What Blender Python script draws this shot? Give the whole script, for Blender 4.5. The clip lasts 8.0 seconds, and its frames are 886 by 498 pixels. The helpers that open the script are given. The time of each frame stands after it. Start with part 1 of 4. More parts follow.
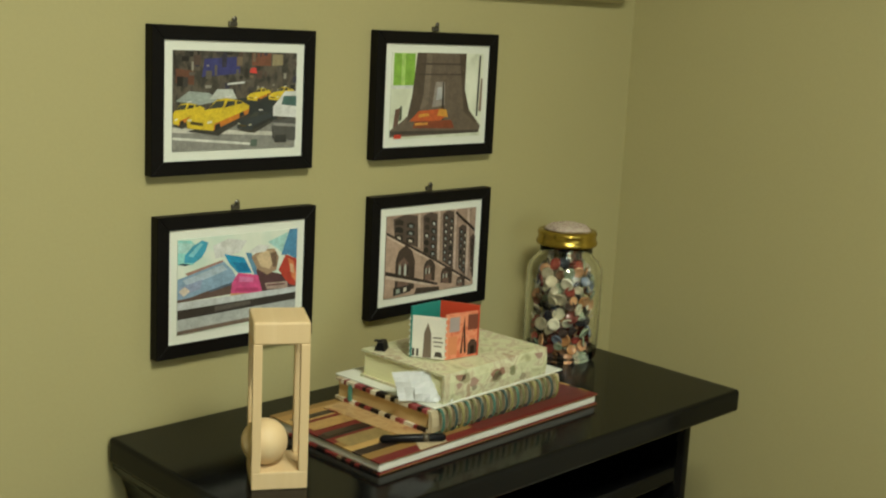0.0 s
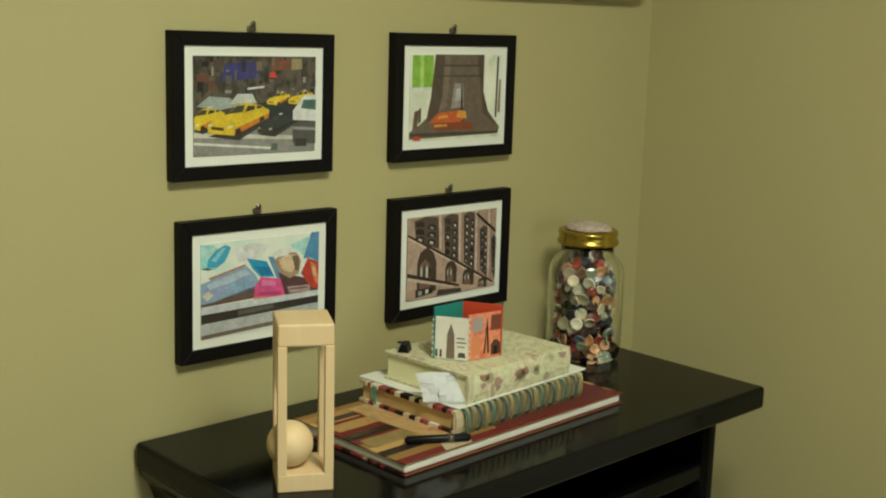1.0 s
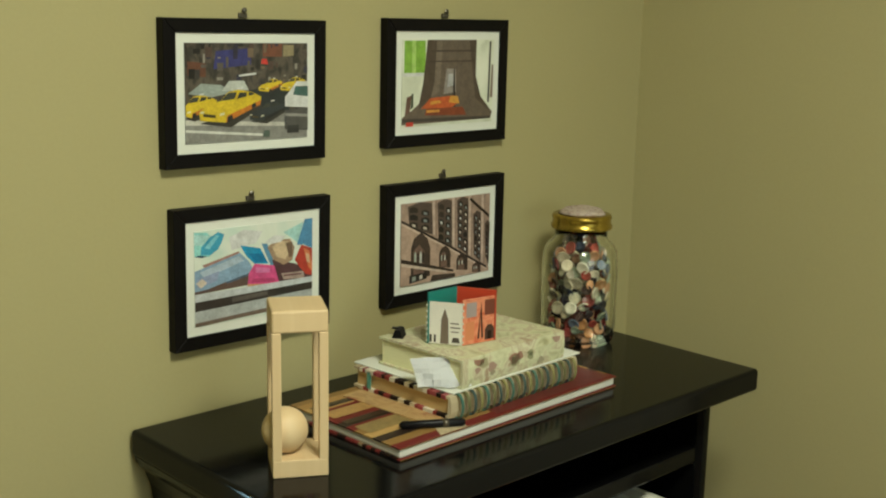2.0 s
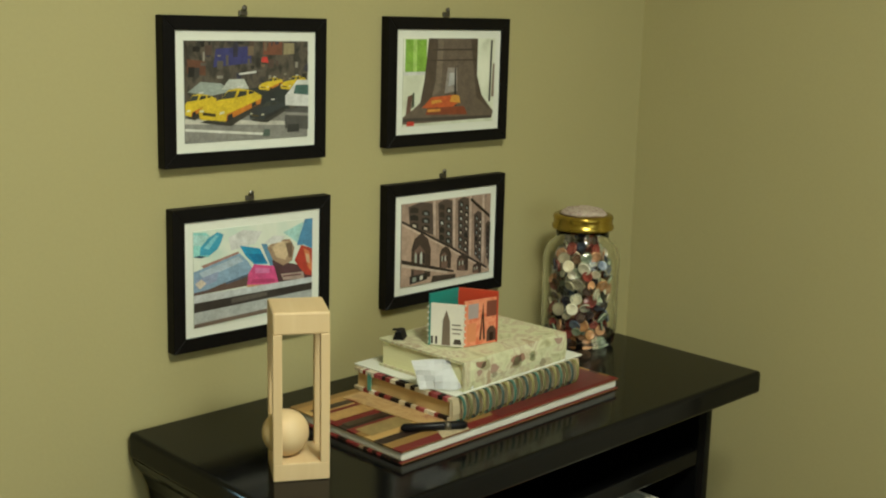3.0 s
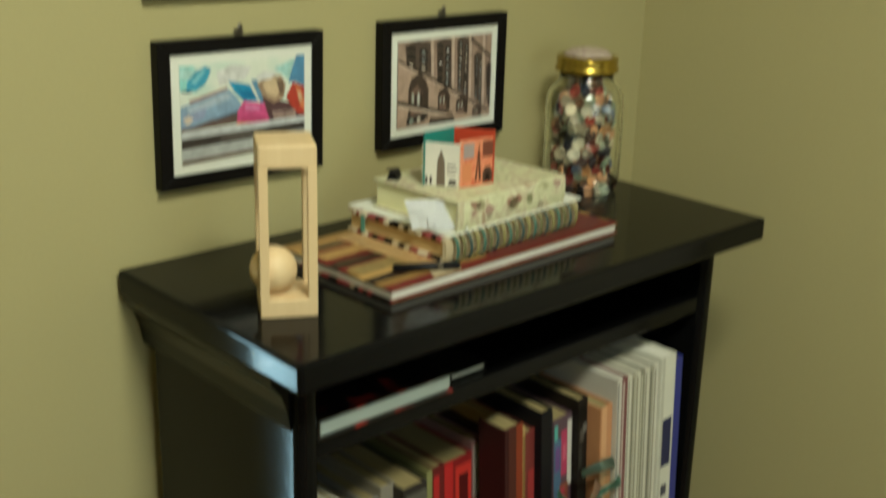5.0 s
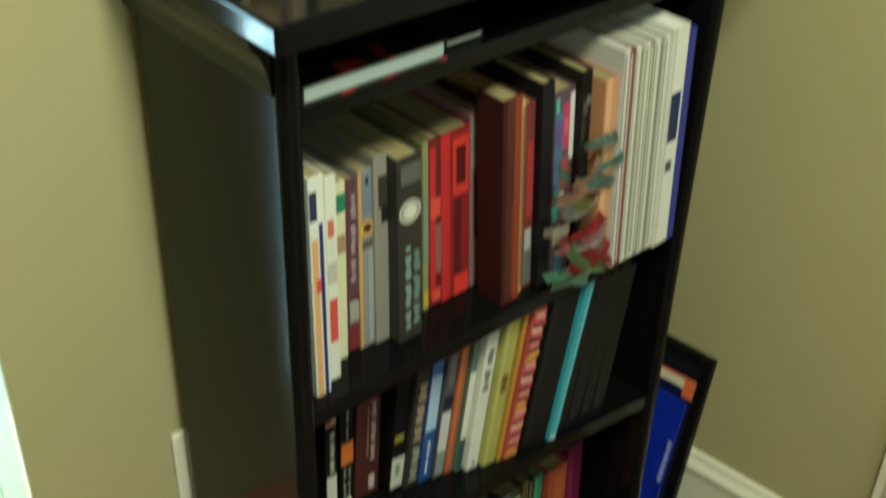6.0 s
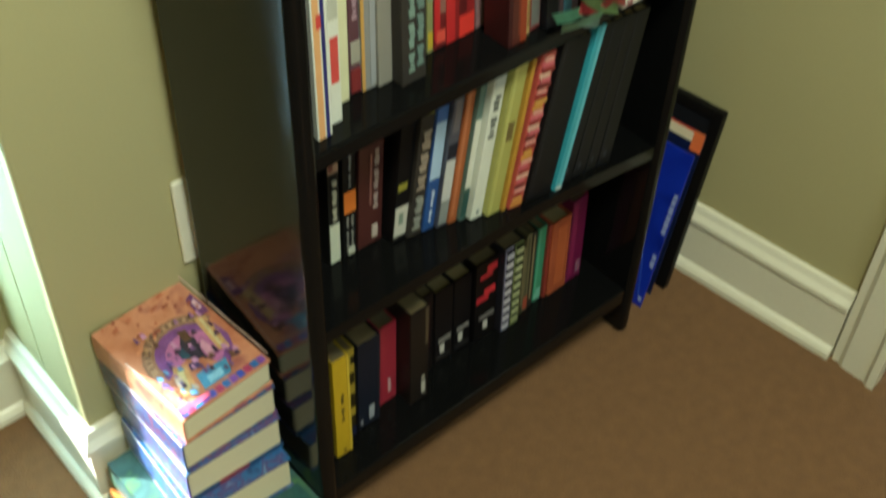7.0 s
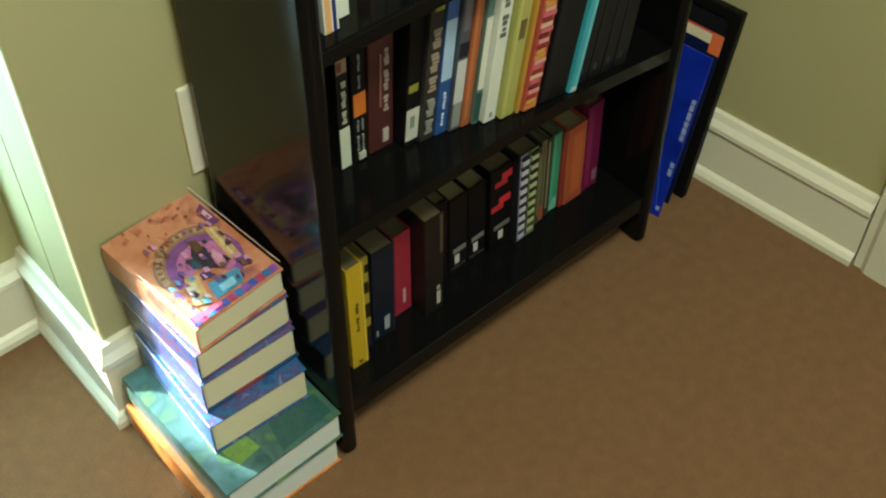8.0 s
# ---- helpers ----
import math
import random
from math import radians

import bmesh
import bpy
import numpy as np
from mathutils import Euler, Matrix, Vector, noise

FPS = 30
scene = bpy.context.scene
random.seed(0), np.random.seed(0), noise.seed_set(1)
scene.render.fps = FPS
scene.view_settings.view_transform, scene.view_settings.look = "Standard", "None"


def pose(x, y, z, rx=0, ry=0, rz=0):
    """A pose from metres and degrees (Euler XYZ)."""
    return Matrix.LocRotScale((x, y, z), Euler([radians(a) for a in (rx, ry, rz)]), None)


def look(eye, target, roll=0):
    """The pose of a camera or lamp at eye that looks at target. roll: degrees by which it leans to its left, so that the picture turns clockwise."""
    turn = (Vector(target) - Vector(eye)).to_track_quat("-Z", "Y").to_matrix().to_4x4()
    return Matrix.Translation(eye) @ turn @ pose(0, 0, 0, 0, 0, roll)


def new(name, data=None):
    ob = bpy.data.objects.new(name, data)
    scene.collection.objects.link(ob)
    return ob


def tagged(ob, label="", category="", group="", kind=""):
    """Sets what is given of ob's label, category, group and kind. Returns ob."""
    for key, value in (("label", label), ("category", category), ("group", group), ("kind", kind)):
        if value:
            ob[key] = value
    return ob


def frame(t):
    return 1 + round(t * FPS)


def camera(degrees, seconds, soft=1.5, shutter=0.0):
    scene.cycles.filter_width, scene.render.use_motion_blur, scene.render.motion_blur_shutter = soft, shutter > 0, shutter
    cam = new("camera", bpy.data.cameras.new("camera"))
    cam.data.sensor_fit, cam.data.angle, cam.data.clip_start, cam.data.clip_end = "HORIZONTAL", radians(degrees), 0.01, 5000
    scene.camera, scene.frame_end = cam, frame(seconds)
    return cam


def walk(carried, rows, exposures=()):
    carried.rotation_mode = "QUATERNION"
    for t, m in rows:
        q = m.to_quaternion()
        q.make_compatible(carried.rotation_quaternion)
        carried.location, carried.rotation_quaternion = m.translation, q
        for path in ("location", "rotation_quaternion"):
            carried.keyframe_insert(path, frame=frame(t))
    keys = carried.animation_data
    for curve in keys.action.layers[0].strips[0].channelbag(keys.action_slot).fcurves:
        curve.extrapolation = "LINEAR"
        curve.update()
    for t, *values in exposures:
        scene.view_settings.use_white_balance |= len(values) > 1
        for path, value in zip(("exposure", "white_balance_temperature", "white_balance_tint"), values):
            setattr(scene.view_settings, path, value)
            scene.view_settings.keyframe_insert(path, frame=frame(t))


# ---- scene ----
cam = camera(41.58, 8.0, 2.1, 0.5)
PATH = [
    (0, (-1.3609, -1.0274, 1.5784), (-0.6743, -0.3271, 1.3829), 2.76),
    (0.5, (-1.3609, -1.0276, 1.5623), (-0.6792, -0.3228, 1.3661), 1.16),
    (1, (-1.3640, -1.0270, 1.5724), (-0.6887, -0.3146, 1.3818), 1.60),
    (1.5, (-1.3639, -1.0355, 1.5727), (-0.6907, -0.3237, 1.3723), 1.20),
    (3, (-1.3609, -1.0150, 1.5711), (-0.6804, -0.3109, 1.3682), 1.36),
    (3.5, (-1.3651, -1.0164, 1.5709), (-0.7158, -0.2950, 1.3300), 2.28),
    (4, (-1.3582, -1.0208, 1.5873), (-0.6767, -0.3183, 1.3823), 2.34),
    (4.2, (-1.3592, -1.0237, 1.5841), (-0.6612, -0.3320, 1.3989), 2.58),
    (5.3, (-1.3140, -1.0110, 1.5057), (-0.6766, -0.3355, 1.1326), 1.05),
    (5.5, (-1.3080, -1.0080, 1.4876), (-0.6731, -0.3478, 1.0822), 0.95),
    (6, (-1.2735, -1.0060, 1.5062), (-0.7149, -0.3931, 0.9473), 2.01),
    (6.5, (-1.2641, -1.0112, 1.4872), (-0.7480, -0.4442, 0.8452), 2.10),
    (7, (-1.2653, -0.9914, 1.4578), (-0.7862, -0.4756, 0.7475), 2.41),
    (7.5, (-1.2636, -1.0034, 1.4263), (-0.8149, -0.5165, 0.6770), 1.55),
    (8, (-1.2680, -1.0011, 1.4114), (-0.8254, -0.5065, 0.6634), 0.64),
]
walk(cam, [(t, look(eye, target, roll)) for t, eye, target, roll in PATH],
     exposures=[(0.0, 2.45, 6350, 8), (3.0, 2.42, 6350, 8), (4.2, 2.4, 6350, 8), (5.5, 2.76, 6200, 5), (6.0, 3.05, 6000, 3), (6.5, 3.13, 5950, 3), (7.5, 3.1, 6000, 4), (8.0, 3.1, 6000, 4)])

# ---- light ----
world = bpy.data.worlds.new("world")
scene.world = world
world.use_nodes = True
wn = world.node_tree.nodes
sky = wn.new("ShaderNodeTexSky")
sky.sky_type, sky.sun_disc = "NISHITA", False
sky.sun_elevation, sky.sun_rotation = radians(24.5), radians(-24)
world.node_tree.links.new(sky.outputs["Color"], wn["Background"].inputs["Color"])
wn["Background"].inputs["Strength"].default_value = 0.05


def area(name, m, sx, sy, watts, colour):
    lamp = bpy.data.lights.new(name, "AREA")
    lamp.shape, lamp.size, lamp.size_y, lamp.energy, lamp.color = "RECTANGLE", sx, sy, watts, colour
    ob = new(name, lamp)
    ob.matrix_world = m
    return ob


# low sun and sky through the alcove window; unseen room window and ceiling light added to light the room
sun = bpy.data.lights.new("sun", "SUN")
sun.energy, sun.angle, sun.color = 5.0, radians(3.0), (1.0, 0.98, 0.94)
new("sun", sun).matrix_world = look((-0.45, 1.0, 0.5), (0, 0, 0))
area("alcove_window_light", look((-1.15, 0.255, 0.7), (-1.15, -1.0, 0.62)), 0.14, 1.0, 1.3, (0.52, 0.88, 1.0))
# soft room light added behind the camera, source unseen
area("added_room_light", look((-1.2, -3.14, 1.5), (-1.2, 0.0, 1.3)), 1.3, 1.3, 1.7, (0.9, 1.0, 0.9))
# overhead lamp added out of view, no such source known
overhead = bpy.data.lights.new("added_ceiling_lamp", "AREA")
overhead.shape, overhead.size, overhead.energy, overhead.color = "DISK", 0.42, 4.7, (0.98, 0.98, 0.77)
new("added_ceiling_lamp", overhead).matrix_world = look((-0.97, -1.12, 2.27), (-0.97, -1.12, 0.0))

# ---- materials ----


def shader(name, rough=0.6, metal=0.0):
    m = bpy.data.materials.new(name)
    m.use_nodes = True
    b = m.node_tree.nodes["Principled BSDF"]
    b.inputs["Roughness"].default_value, b.inputs["Metallic"].default_value = rough, metal
    return m, m.node_tree.nodes, m.node_tree.links, b


def rgb(h):
    """Linear colour from an sRGB hex string."""
    v = [int(h[i:i + 2], 16) / 255 for i in (0, 2, 4)]
    return (*[c / 12.92 if c < 0.04045 else ((c + 0.055) / 1.055) ** 2.4 for c in v], 1)


def mottled(name, a, b, scale=8, fine=120, rough=0.6, metal=0.0, bump=0.1, vary=0.0, depth=0.002):
    """A surface of two near colours in soft blotches with a fine grain in relief; vary shifts the value from object to object."""
    m, n, l, p = shader(name, rough, metal)
    tc = n.new("ShaderNodeTexCoord")
    big, small, mix, bm_ = n.new("ShaderNodeTexNoise"), n.new("ShaderNodeTexNoise"), n.new("ShaderNodeMix"), n.new("ShaderNodeBump")
    big.inputs["Scale"].default_value, big.inputs["Detail"].default_value = scale, 6
    small.inputs["Scale"].default_value, small.inputs["Detail"].default_value = fine, 4
    mix.data_type = "RGBA"
    mix.inputs["A"].default_value, mix.inputs["B"].default_value = rgb(a), rgb(b)
    add = n.new("ShaderNodeMath")
    add.operation = "MULTIPLY_ADD"
    add.inputs[1].default_value, add.inputs[2].default_value = 0.45, 0.0
    l.new(tc.outputs["Object"], big.inputs["Vector"]), l.new(tc.outputs["Object"], small.inputs["Vector"])
    l.new(small.outputs["Fac"], add.inputs[0])
    mean = n.new("ShaderNodeMath")
    mean.operation = "MULTIPLY_ADD"
    mean.inputs[1].default_value = 0.55
    l.new(big.outputs["Fac"], mean.inputs[0]), l.new(add.outputs[0], mean.inputs[2])
    l.new(mean.outputs[0], mix.inputs["Factor"])
    out = mix.outputs["Result"]
    if vary:
        info, hsv, rng = n.new("ShaderNodeObjectInfo"), n.new("ShaderNodeHueSaturation"), n.new("ShaderNodeMapRange")
        rng.inputs["To Min"].default_value, rng.inputs["To Max"].default_value = 1 - vary, 1 + vary
        l.new(info.outputs["Random"], rng.inputs["Value"]), l.new(rng.outputs[0], hsv.inputs["Value"]), l.new(out, hsv.inputs["Color"])
        out = hsv.outputs["Color"]
    l.new(out, p.inputs["Base Color"])
    if bump:
        bm_.inputs["Strength"].default_value, bm_.inputs["Distance"].default_value = bump, depth
        l.new(small.outputs["Fac"], bm_.inputs["Height"]), l.new(bm_.outputs["Normal"], p.inputs["Normal"])
    return m


def lined(name, a, b, per_metre, axis=2, rough=0.8):
    """Thin layers along one axis, as in the edge of a block of pages or along the grain of wood."""
    m, n, l, p = shader(name, rough)
    tc, mp, no, mix, bp = (n.new("ShaderNode" + k) for k in ("TexCoord", "Mapping", "TexNoise", "Mix", "Bump"))
    mp.inputs["Scale"].default_value = [per_metre if i == axis else per_metre * 0.02 for i in range(3)]
    no.inputs["Scale"].default_value, no.inputs["Detail"].default_value = 1.0, 5
    mix.data_type = "RGBA"
    mix.inputs["A"].default_value, mix.inputs["B"].default_value = rgb(a), rgb(b)
    bp.inputs["Strength"].default_value, bp.inputs["Distance"].default_value = 0.25, 0.001
    l.new(tc.outputs["Object"], mp.inputs["Vector"]), l.new(mp.outputs[0], no.inputs["Vector"]), l.new(no.outputs["Fac"], mix.inputs["Factor"])
    l.new(mix.outputs["Result"], p.inputs["Base Color"]), l.new(no.outputs["Fac"], bp.inputs["Height"]), l.new(bp.outputs["Normal"], p.inputs["Normal"])
    return m


PAINTS = {}


def paint(h, rough=0.45):
    """A printed or painted colour with slight scuffs, made once for each colour."""
    key = (h, rough)
    if key not in PAINTS:
        v = [int(h[i:i + 2], 16) for i in (0, 2, 4)]
        dark = "".join(f"{int(c * 0.86):02x}" for c in v)
        PAINTS[key] = mottled("paint_" + h, dark, h, 40, 400, rough, bump=0.05, depth=0.0005)
        if max(v) < 70:
            PAINTS[key].node_tree.nodes["Principled BSDF"].inputs["Specular IOR Level"].default_value = 0.15
    return PAINTS[key]


WALL = mottled("wall_paint", "a49b6d", "aea577", 3, 260, 0.75, bump=0.12, depth=0.001)
WHITE = mottled("white_trim_paint", "d4ceb4", "e2dcc4", 5, 150, 0.35, bump=0.05)
CEIL = mottled("ceiling_paint", "d8d2bc", "e0dac6", 4, 200, 0.9)
BLACK = mottled("black_lacquered_wood", "0a0a0a", "101010", 6, 90, 0.12, bump=0.06, depth=0.001)
FRAME = mottled("black_frame_wood", "0a0909", "120f0e", 20, 200, 0.5, bump=0.1)
for m_, level in ((BLACK, 0.14), (FRAME, 0.12)):
    m_.node_tree.nodes["Principled BSDF"].inputs["Specular IOR Level"].default_value = level
CARPET = mottled("brown_carpet", "61442a", "8f6942", 48, 330, 0.97, bump=1.0, depth=0.005)
PAGES = lined("page_edges", "c9bd98", "e8dfc0", 1400, 2)
PINE = lined("pale_wood", "cdb083", "dcc39a", 90, 0, 0.55)

def ink(h):
    """A printed photographic tone: a colour with soft darker and lighter patches."""
    key = (h, "ink")
    if key not in PAINTS:
        v = [int(h[i:i + 2], 16) for i in (0, 2, 4)]
        lo, hi = "".join(f"{int(c * 0.55):02x}" for c in v), "".join(f"{min(255, int(c * 1.25 + 8)):02x}" for c in v)
        PAINTS[key] = mottled("ink_" + h, lo, hi, 110, 420, 0.3, bump=0.0)
    return PAINTS[key]


# ---- building helpers ----


def part(name, bm, material, parent=None, label="", smooth=False):
    me = bpy.data.meshes.new(name)
    bm.to_mesh(me)
    bm.free()
    for m in (material if isinstance(material, (list, tuple)) else [material]):
        me.materials.append(m)
    if smooth:
        for f in me.polygons:
            f.use_smooth = True
    ob = new(name, me)
    if parent:
        ob.parent = parent
    if label:
        tagged(ob, label)
    return ob


def thing(name, m, label, category, group="", kind=""):
    ob = new(name)
    ob.empty_display_size = 0.05
    ob.matrix_world = m
    return tagged(ob, label, category, group, kind)


def box(x0, y0, z0, x1, y1, z1, bevel=0.0, segments=2, bm=None):
    bm = bm or bmesh.new()
    made = bmesh.ops.create_cube(bm, size=1.0)["verts"]
    for v in made:
        v.co = Vector((x0 + (v.co.x + 0.5) * (x1 - x0), y0 + (v.co.y + 0.5) * (y1 - y0), z0 + (v.co.z + 0.5) * (z1 - z0)))
    if bevel:
        edges = list({e for v in made for e in v.link_edges})
        bmesh.ops.bevel(bm, geom=edges, offset=bevel, segments=segments, profile=0.5, affect="EDGES")
    return bm


def prism(points, axis, a, b, bm=None):
    """A polygon of (u, v) points pushed from a to b along x, y or z."""
    bm = bm or bmesh.new()
    def at(u, v, w):
        return {"x": (w, u, v), "y": (u, w, v), "z": (u, v, w)}[axis]
    lo, hi = [bm.verts.new(at(u, v, a)) for u, v in points], [bm.verts.new(at(u, v, b)) for u, v in points]
    n = len(points)
    for i in range(n):
        bm.faces.new((lo[i], lo[(i + 1) % n], hi[(i + 1) % n], hi[i]))
    bm.faces.new(lo[::-1]), bm.faces.new(hi)
    bmesh.ops.recalc_face_normals(bm, faces=bm.faces)
    return bm


def lathe(profile, steps=40, bm=None):
    """A ring body from (radius, height) pairs."""
    bm = bm or bmesh.new()
    rings = [[bm.verts.new((r * math.cos(2 * math.pi * k / steps), r * math.sin(2 * math.pi * k / steps), z)) for k in range(steps)] for r, z in profile]
    for p, q in zip(rings, rings[1:]):
        for k in range(steps):
            bm.faces.new((p[k], p[(k + 1) % steps], q[(k + 1) % steps], q[k]))
    bm.faces.new(rings[0][::-1]), bm.faces.new(rings[-1])
    bmesh.ops.recalc_face_normals(bm, faces=bm.faces)
    return bm


# ---- the room ----
LEAN_B = math.degrees(math.atan(0.105))          # the side wall is not quite square to the picture wall
IN_B = pose(0.0, 0.0, 0.0, 0, 0, LEAN_B)         # its own axes: x out of the room, -y along the wall


def structure(name, bm, material, label, category, m=None):
    ob = part(name, bm, material)
    if m is not None:
        ob.matrix_world = m
    return tagged(ob, label, category, kind="structure")


structure("floor", box(-2.8, -3.3, -0.1, 0.6, 0.6, 0.0), CARPET, "short brown cut-pile carpet covering the whole floor", "floor")
structure("ceiling", box(-2.8, -3.3, 2.42, 0.6, 0.6, 2.5), CEIL, "plain off-white painted ceiling above the room", "ceiling")
structure("wall_north", box(-0.98, 0.0, 0.0, 0.02, 0.12, 2.42, 0.004), WALL, "olive beige painted wall behind the bookcase", "wall")
structure("wall_east", box(0.003, -0.522, 0.0, 0.12, 0.12, 2.42), WALL, "olive beige painted side wall beside the bookcase", "wall", IN_B)
structure("wall_return", box(-0.98, 0.12, 0.0, -0.86, 0.35, 2.42), WALL, "beige return wall of the alcove beside the bookcase", "wall")


def wall_with_opening(x0, x1, y0, y1, ox0, ox1, oz0, oz1, top=2.42):
    bm = box(x0, y0, 0.0, ox0, y1, top)
    box(ox1, y0, 0.0, x1, y1, top, bm=bm)
    box(ox0, y0, 0.0, ox1, y1, oz0, bm=bm)
    box(ox0, y0, oz1, ox1, y1, top, bm=bm)
    return bm


structure("wall_alcove", wall_with_opening(-2.7, -0.98, 0.23, 0.35, -1.25, -1.05, 0.16, 1.48), WALL, "olive beige alcove wall with a narrow window", "wall")
# the opening in this wall is assumed, to go with the added room light
structure("wall_south", wall_with_opening(-2.7, 0.6, -3.3, -3.2, -1.87, -0.53, 0.85, 2.15), WALL, "olive beige wall across the room with an added window opening", "wall")
structure("wall_west", box(-2.8, -3.3, 0.0, -2.7, 0.35, 2.42), WALL, "plain olive beige painted wall across the room", "wall")
bm = box(0.003, -1.47, 2.07, 0.12, -0.522, 2.42)
box(0.003, -3.6, 0.0, 0.12, -1.47, 2.42, bm=bm)
structure("wall_east_far", bm, WALL, "olive beige side wall around the doorway", "wall", IN_B)


def window(name, x0, x1, z0, z1, y, label, face):
    """A sash window set in its opening: frame, sill and two panes; face is -1 or 1, the way into the room."""
    w = thing(name, pose(0, 0, 0), label, "window", kind="structure")
    fr = box(x0, y - 0.03, z0, x0 + 0.05, y + 0.03, z1)
    box(x1 - 0.05, y - 0.03, z0, x1, y + 0.03, z1, bm=fr)
    box(x0 + 0.05, y - 0.03, z0, x1 - 0.05, y + 0.03, z0 + 0.05, bm=fr)
    box(x0 + 0.05, y - 0.03, z1 - 0.05, x1 - 0.05, y + 0.03, z1, bm=fr)
    box(x0 + 0.05, y - 0.025, (z0 + z1) / 2 - 0.02, x1 - 0.05, y + 0.025, (z0 + z1) / 2 + 0.02, bm=fr)
    part("window_frame", fr, WHITE, w)
    part("window_sill", box(x0, y + face * 0.031, z0 - 0.002, x1, y + face * 0.085, z0 + 0.02, 0.004), WHITE, w)
    for a, b in ((z0 + 0.05, (z0 + z1) / 2 - 0.02), ((z0 + z1) / 2 + 0.02, z1 - 0.05)):
        pane = part("pane", box(x0 + 0.05, y - 0.003, a, x1 - 0.05, y + 0.003, b), GLASS, w)
        pane.visible_shadow = False


GLASS, gn, gl, gp = shader("clear_glass", 0.02)
clear, shine, fres, both = (gn.new("ShaderNode" + k) for k in ("BsdfTransparent", "BsdfGlossy", "Fresnel", "MixShader"))
shine.inputs["Roughness"].default_value, fres.inputs["IOR"].default_value = 0.03, 1.45
clear.inputs["Color"].default_value = (0.93, 0.96, 0.93, 1)
gl.new(fres.outputs[0], both.inputs[0]), gl.new(clear.outputs[0], both.inputs[1]), gl.new(shine.outputs[0], both.inputs[2])
gl.new(both.outputs[0], gn["Material Output"].inputs["Surface"])
window("window_1", -1.25, -1.05, 0.16, 1.48, 0.3, "narrow white sidelight window in the alcove wall", -1)
# unseen window, put in to account for the added room light
window("added_window", -1.87, -0.53, 0.85, 2.15, -3.25, "unseen white sash window added in the wall across the room", 1)

# skirting: a tall flat board with a moulded cap and a rounded shoe at the carpet
SKIRT = [(0, 0), (0.026, 0), (0.026, 0.012), (0.021, 0.02), (0.015, 0.024), (0.015, 0.112), (0.02, 0.118), (0.02, 0.128), (0.012, 0.138), (0.008, 0.15), (0, 0.152)]


def skirting(name, length, m, label, tall=1.06, mitre=(0, 0)):
    bm = prism([(d, h * tall) for d, h in SKIRT], "x", 0, length)
    for v in bm.verts:
        v.co.x += v.co.y * (mitre[1] if v.co.x > length / 2 else -mitre[0])
    structure(name, bm, WHITE, label, "baseboard", m)


skirting("baseboard_north", 0.195, pose(-0.785, 0, 0, 0, 0, 180), "tall white painted baseboard with a moulded cap", mitre=(0, 1))
skirting("baseboard_behind", 0.785, pose(0.0, 0, 0, 0, 0, 180), "tall white painted baseboard behind the bookcase")
skirting("baseboard_return", 0.23, pose(-0.98, 0.0, 0, 0, 0, 90), "tall white painted baseboard round the wall corner", mitre=(1, 0))
skirting("baseboard_alcove", 1.7, pose(-0.98, 0.23, 0, 0, 0, 180), "tall white painted baseboard under the alcove window", 0.95)
skirting("baseboard_east", 0.522, IN_B @ pose(0.003, -0.522, 0, 0, 0, 90), "tall white painted baseboard along the side wall", 0.93)

# the doorway in the side wall: casing boards and a closed panelled door
door = thing("door_1", IN_B, "white painted door and casing in the side wall", "door", kind="structure")
CASING = [(0, 0), (0.03, 0), (0.03, 0.012), (0.024, 0.018), (0.022, 0.06), (0.016, 0.068), (0.016, 0.08), (0, 0.084)]
part("casing", prism([(0.003 - d, -0.522 - 0.084 + w) for d, w in CASING], "z", 0, 2.15), WHITE, door)
part("casing", prism([(0.003 - d, -1.386 - w + 0.0) for d, w in CASING], "z", 0, 2.15), WHITE, door)
part("casing", box(-0.022, -1.386, 2.066, 0.003, -0.606, 2.15, 0.004), WHITE, door)
part("door_leaf", box(0.03, -1.386, 0.006, 0.07, -0.606, 2.066, 0.003), WHITE, door)
for z0, z1 in ((0.2, 0.92), (1.08, 1.92)):
    for y0, y1 in ((-1.30, -1.03), (-0.96, -0.69)):
        part("door_panel", box(0.024, y0, z0, 0.034, y1, z1, 0.004), WHITE, door)

# painted ledge that runs along the picture wall just under the top of the view
structure("trim_ledge", prism([(0.0, 1.609), (-0.012, 1.607), (-0.03, 1.622), (-0.034, 1.66), (-0.026, 1.668), (0.0, 1.668)], "x", -0.98, -0.045), WALL,
          "wall-coloured moulded ledge along the picture wall", "trim")

# unseen fixture made up to carry the added overhead lamp
fixture = thing("added_ceiling_light", pose(-0.97, -1.12, 2.42), "unseen round ceiling light added overhead, rim and mount", "ceiling light")
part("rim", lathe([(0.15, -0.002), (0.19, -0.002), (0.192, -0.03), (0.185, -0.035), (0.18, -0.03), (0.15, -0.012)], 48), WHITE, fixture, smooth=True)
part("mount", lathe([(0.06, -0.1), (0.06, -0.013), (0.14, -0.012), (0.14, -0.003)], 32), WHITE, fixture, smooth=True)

# wall plate beside the bookcase
plate = thing("wall_plate", pose(-0.768, 0.0, 0.432), "white plastic wall plate half hidden behind the bookcase", "wall plate")
part("cover", box(-0.035, -0.007, -0.069, 0.035, 0.0, 0.069, 0.003), WHITE, plate)
for z in (-0.024, 0.024):
    part("socket", box(-0.016, -0.0085, z - 0.014, 0.016, -0.006, z + 0.014, 0.001), paint("d8d6c8"), plate)

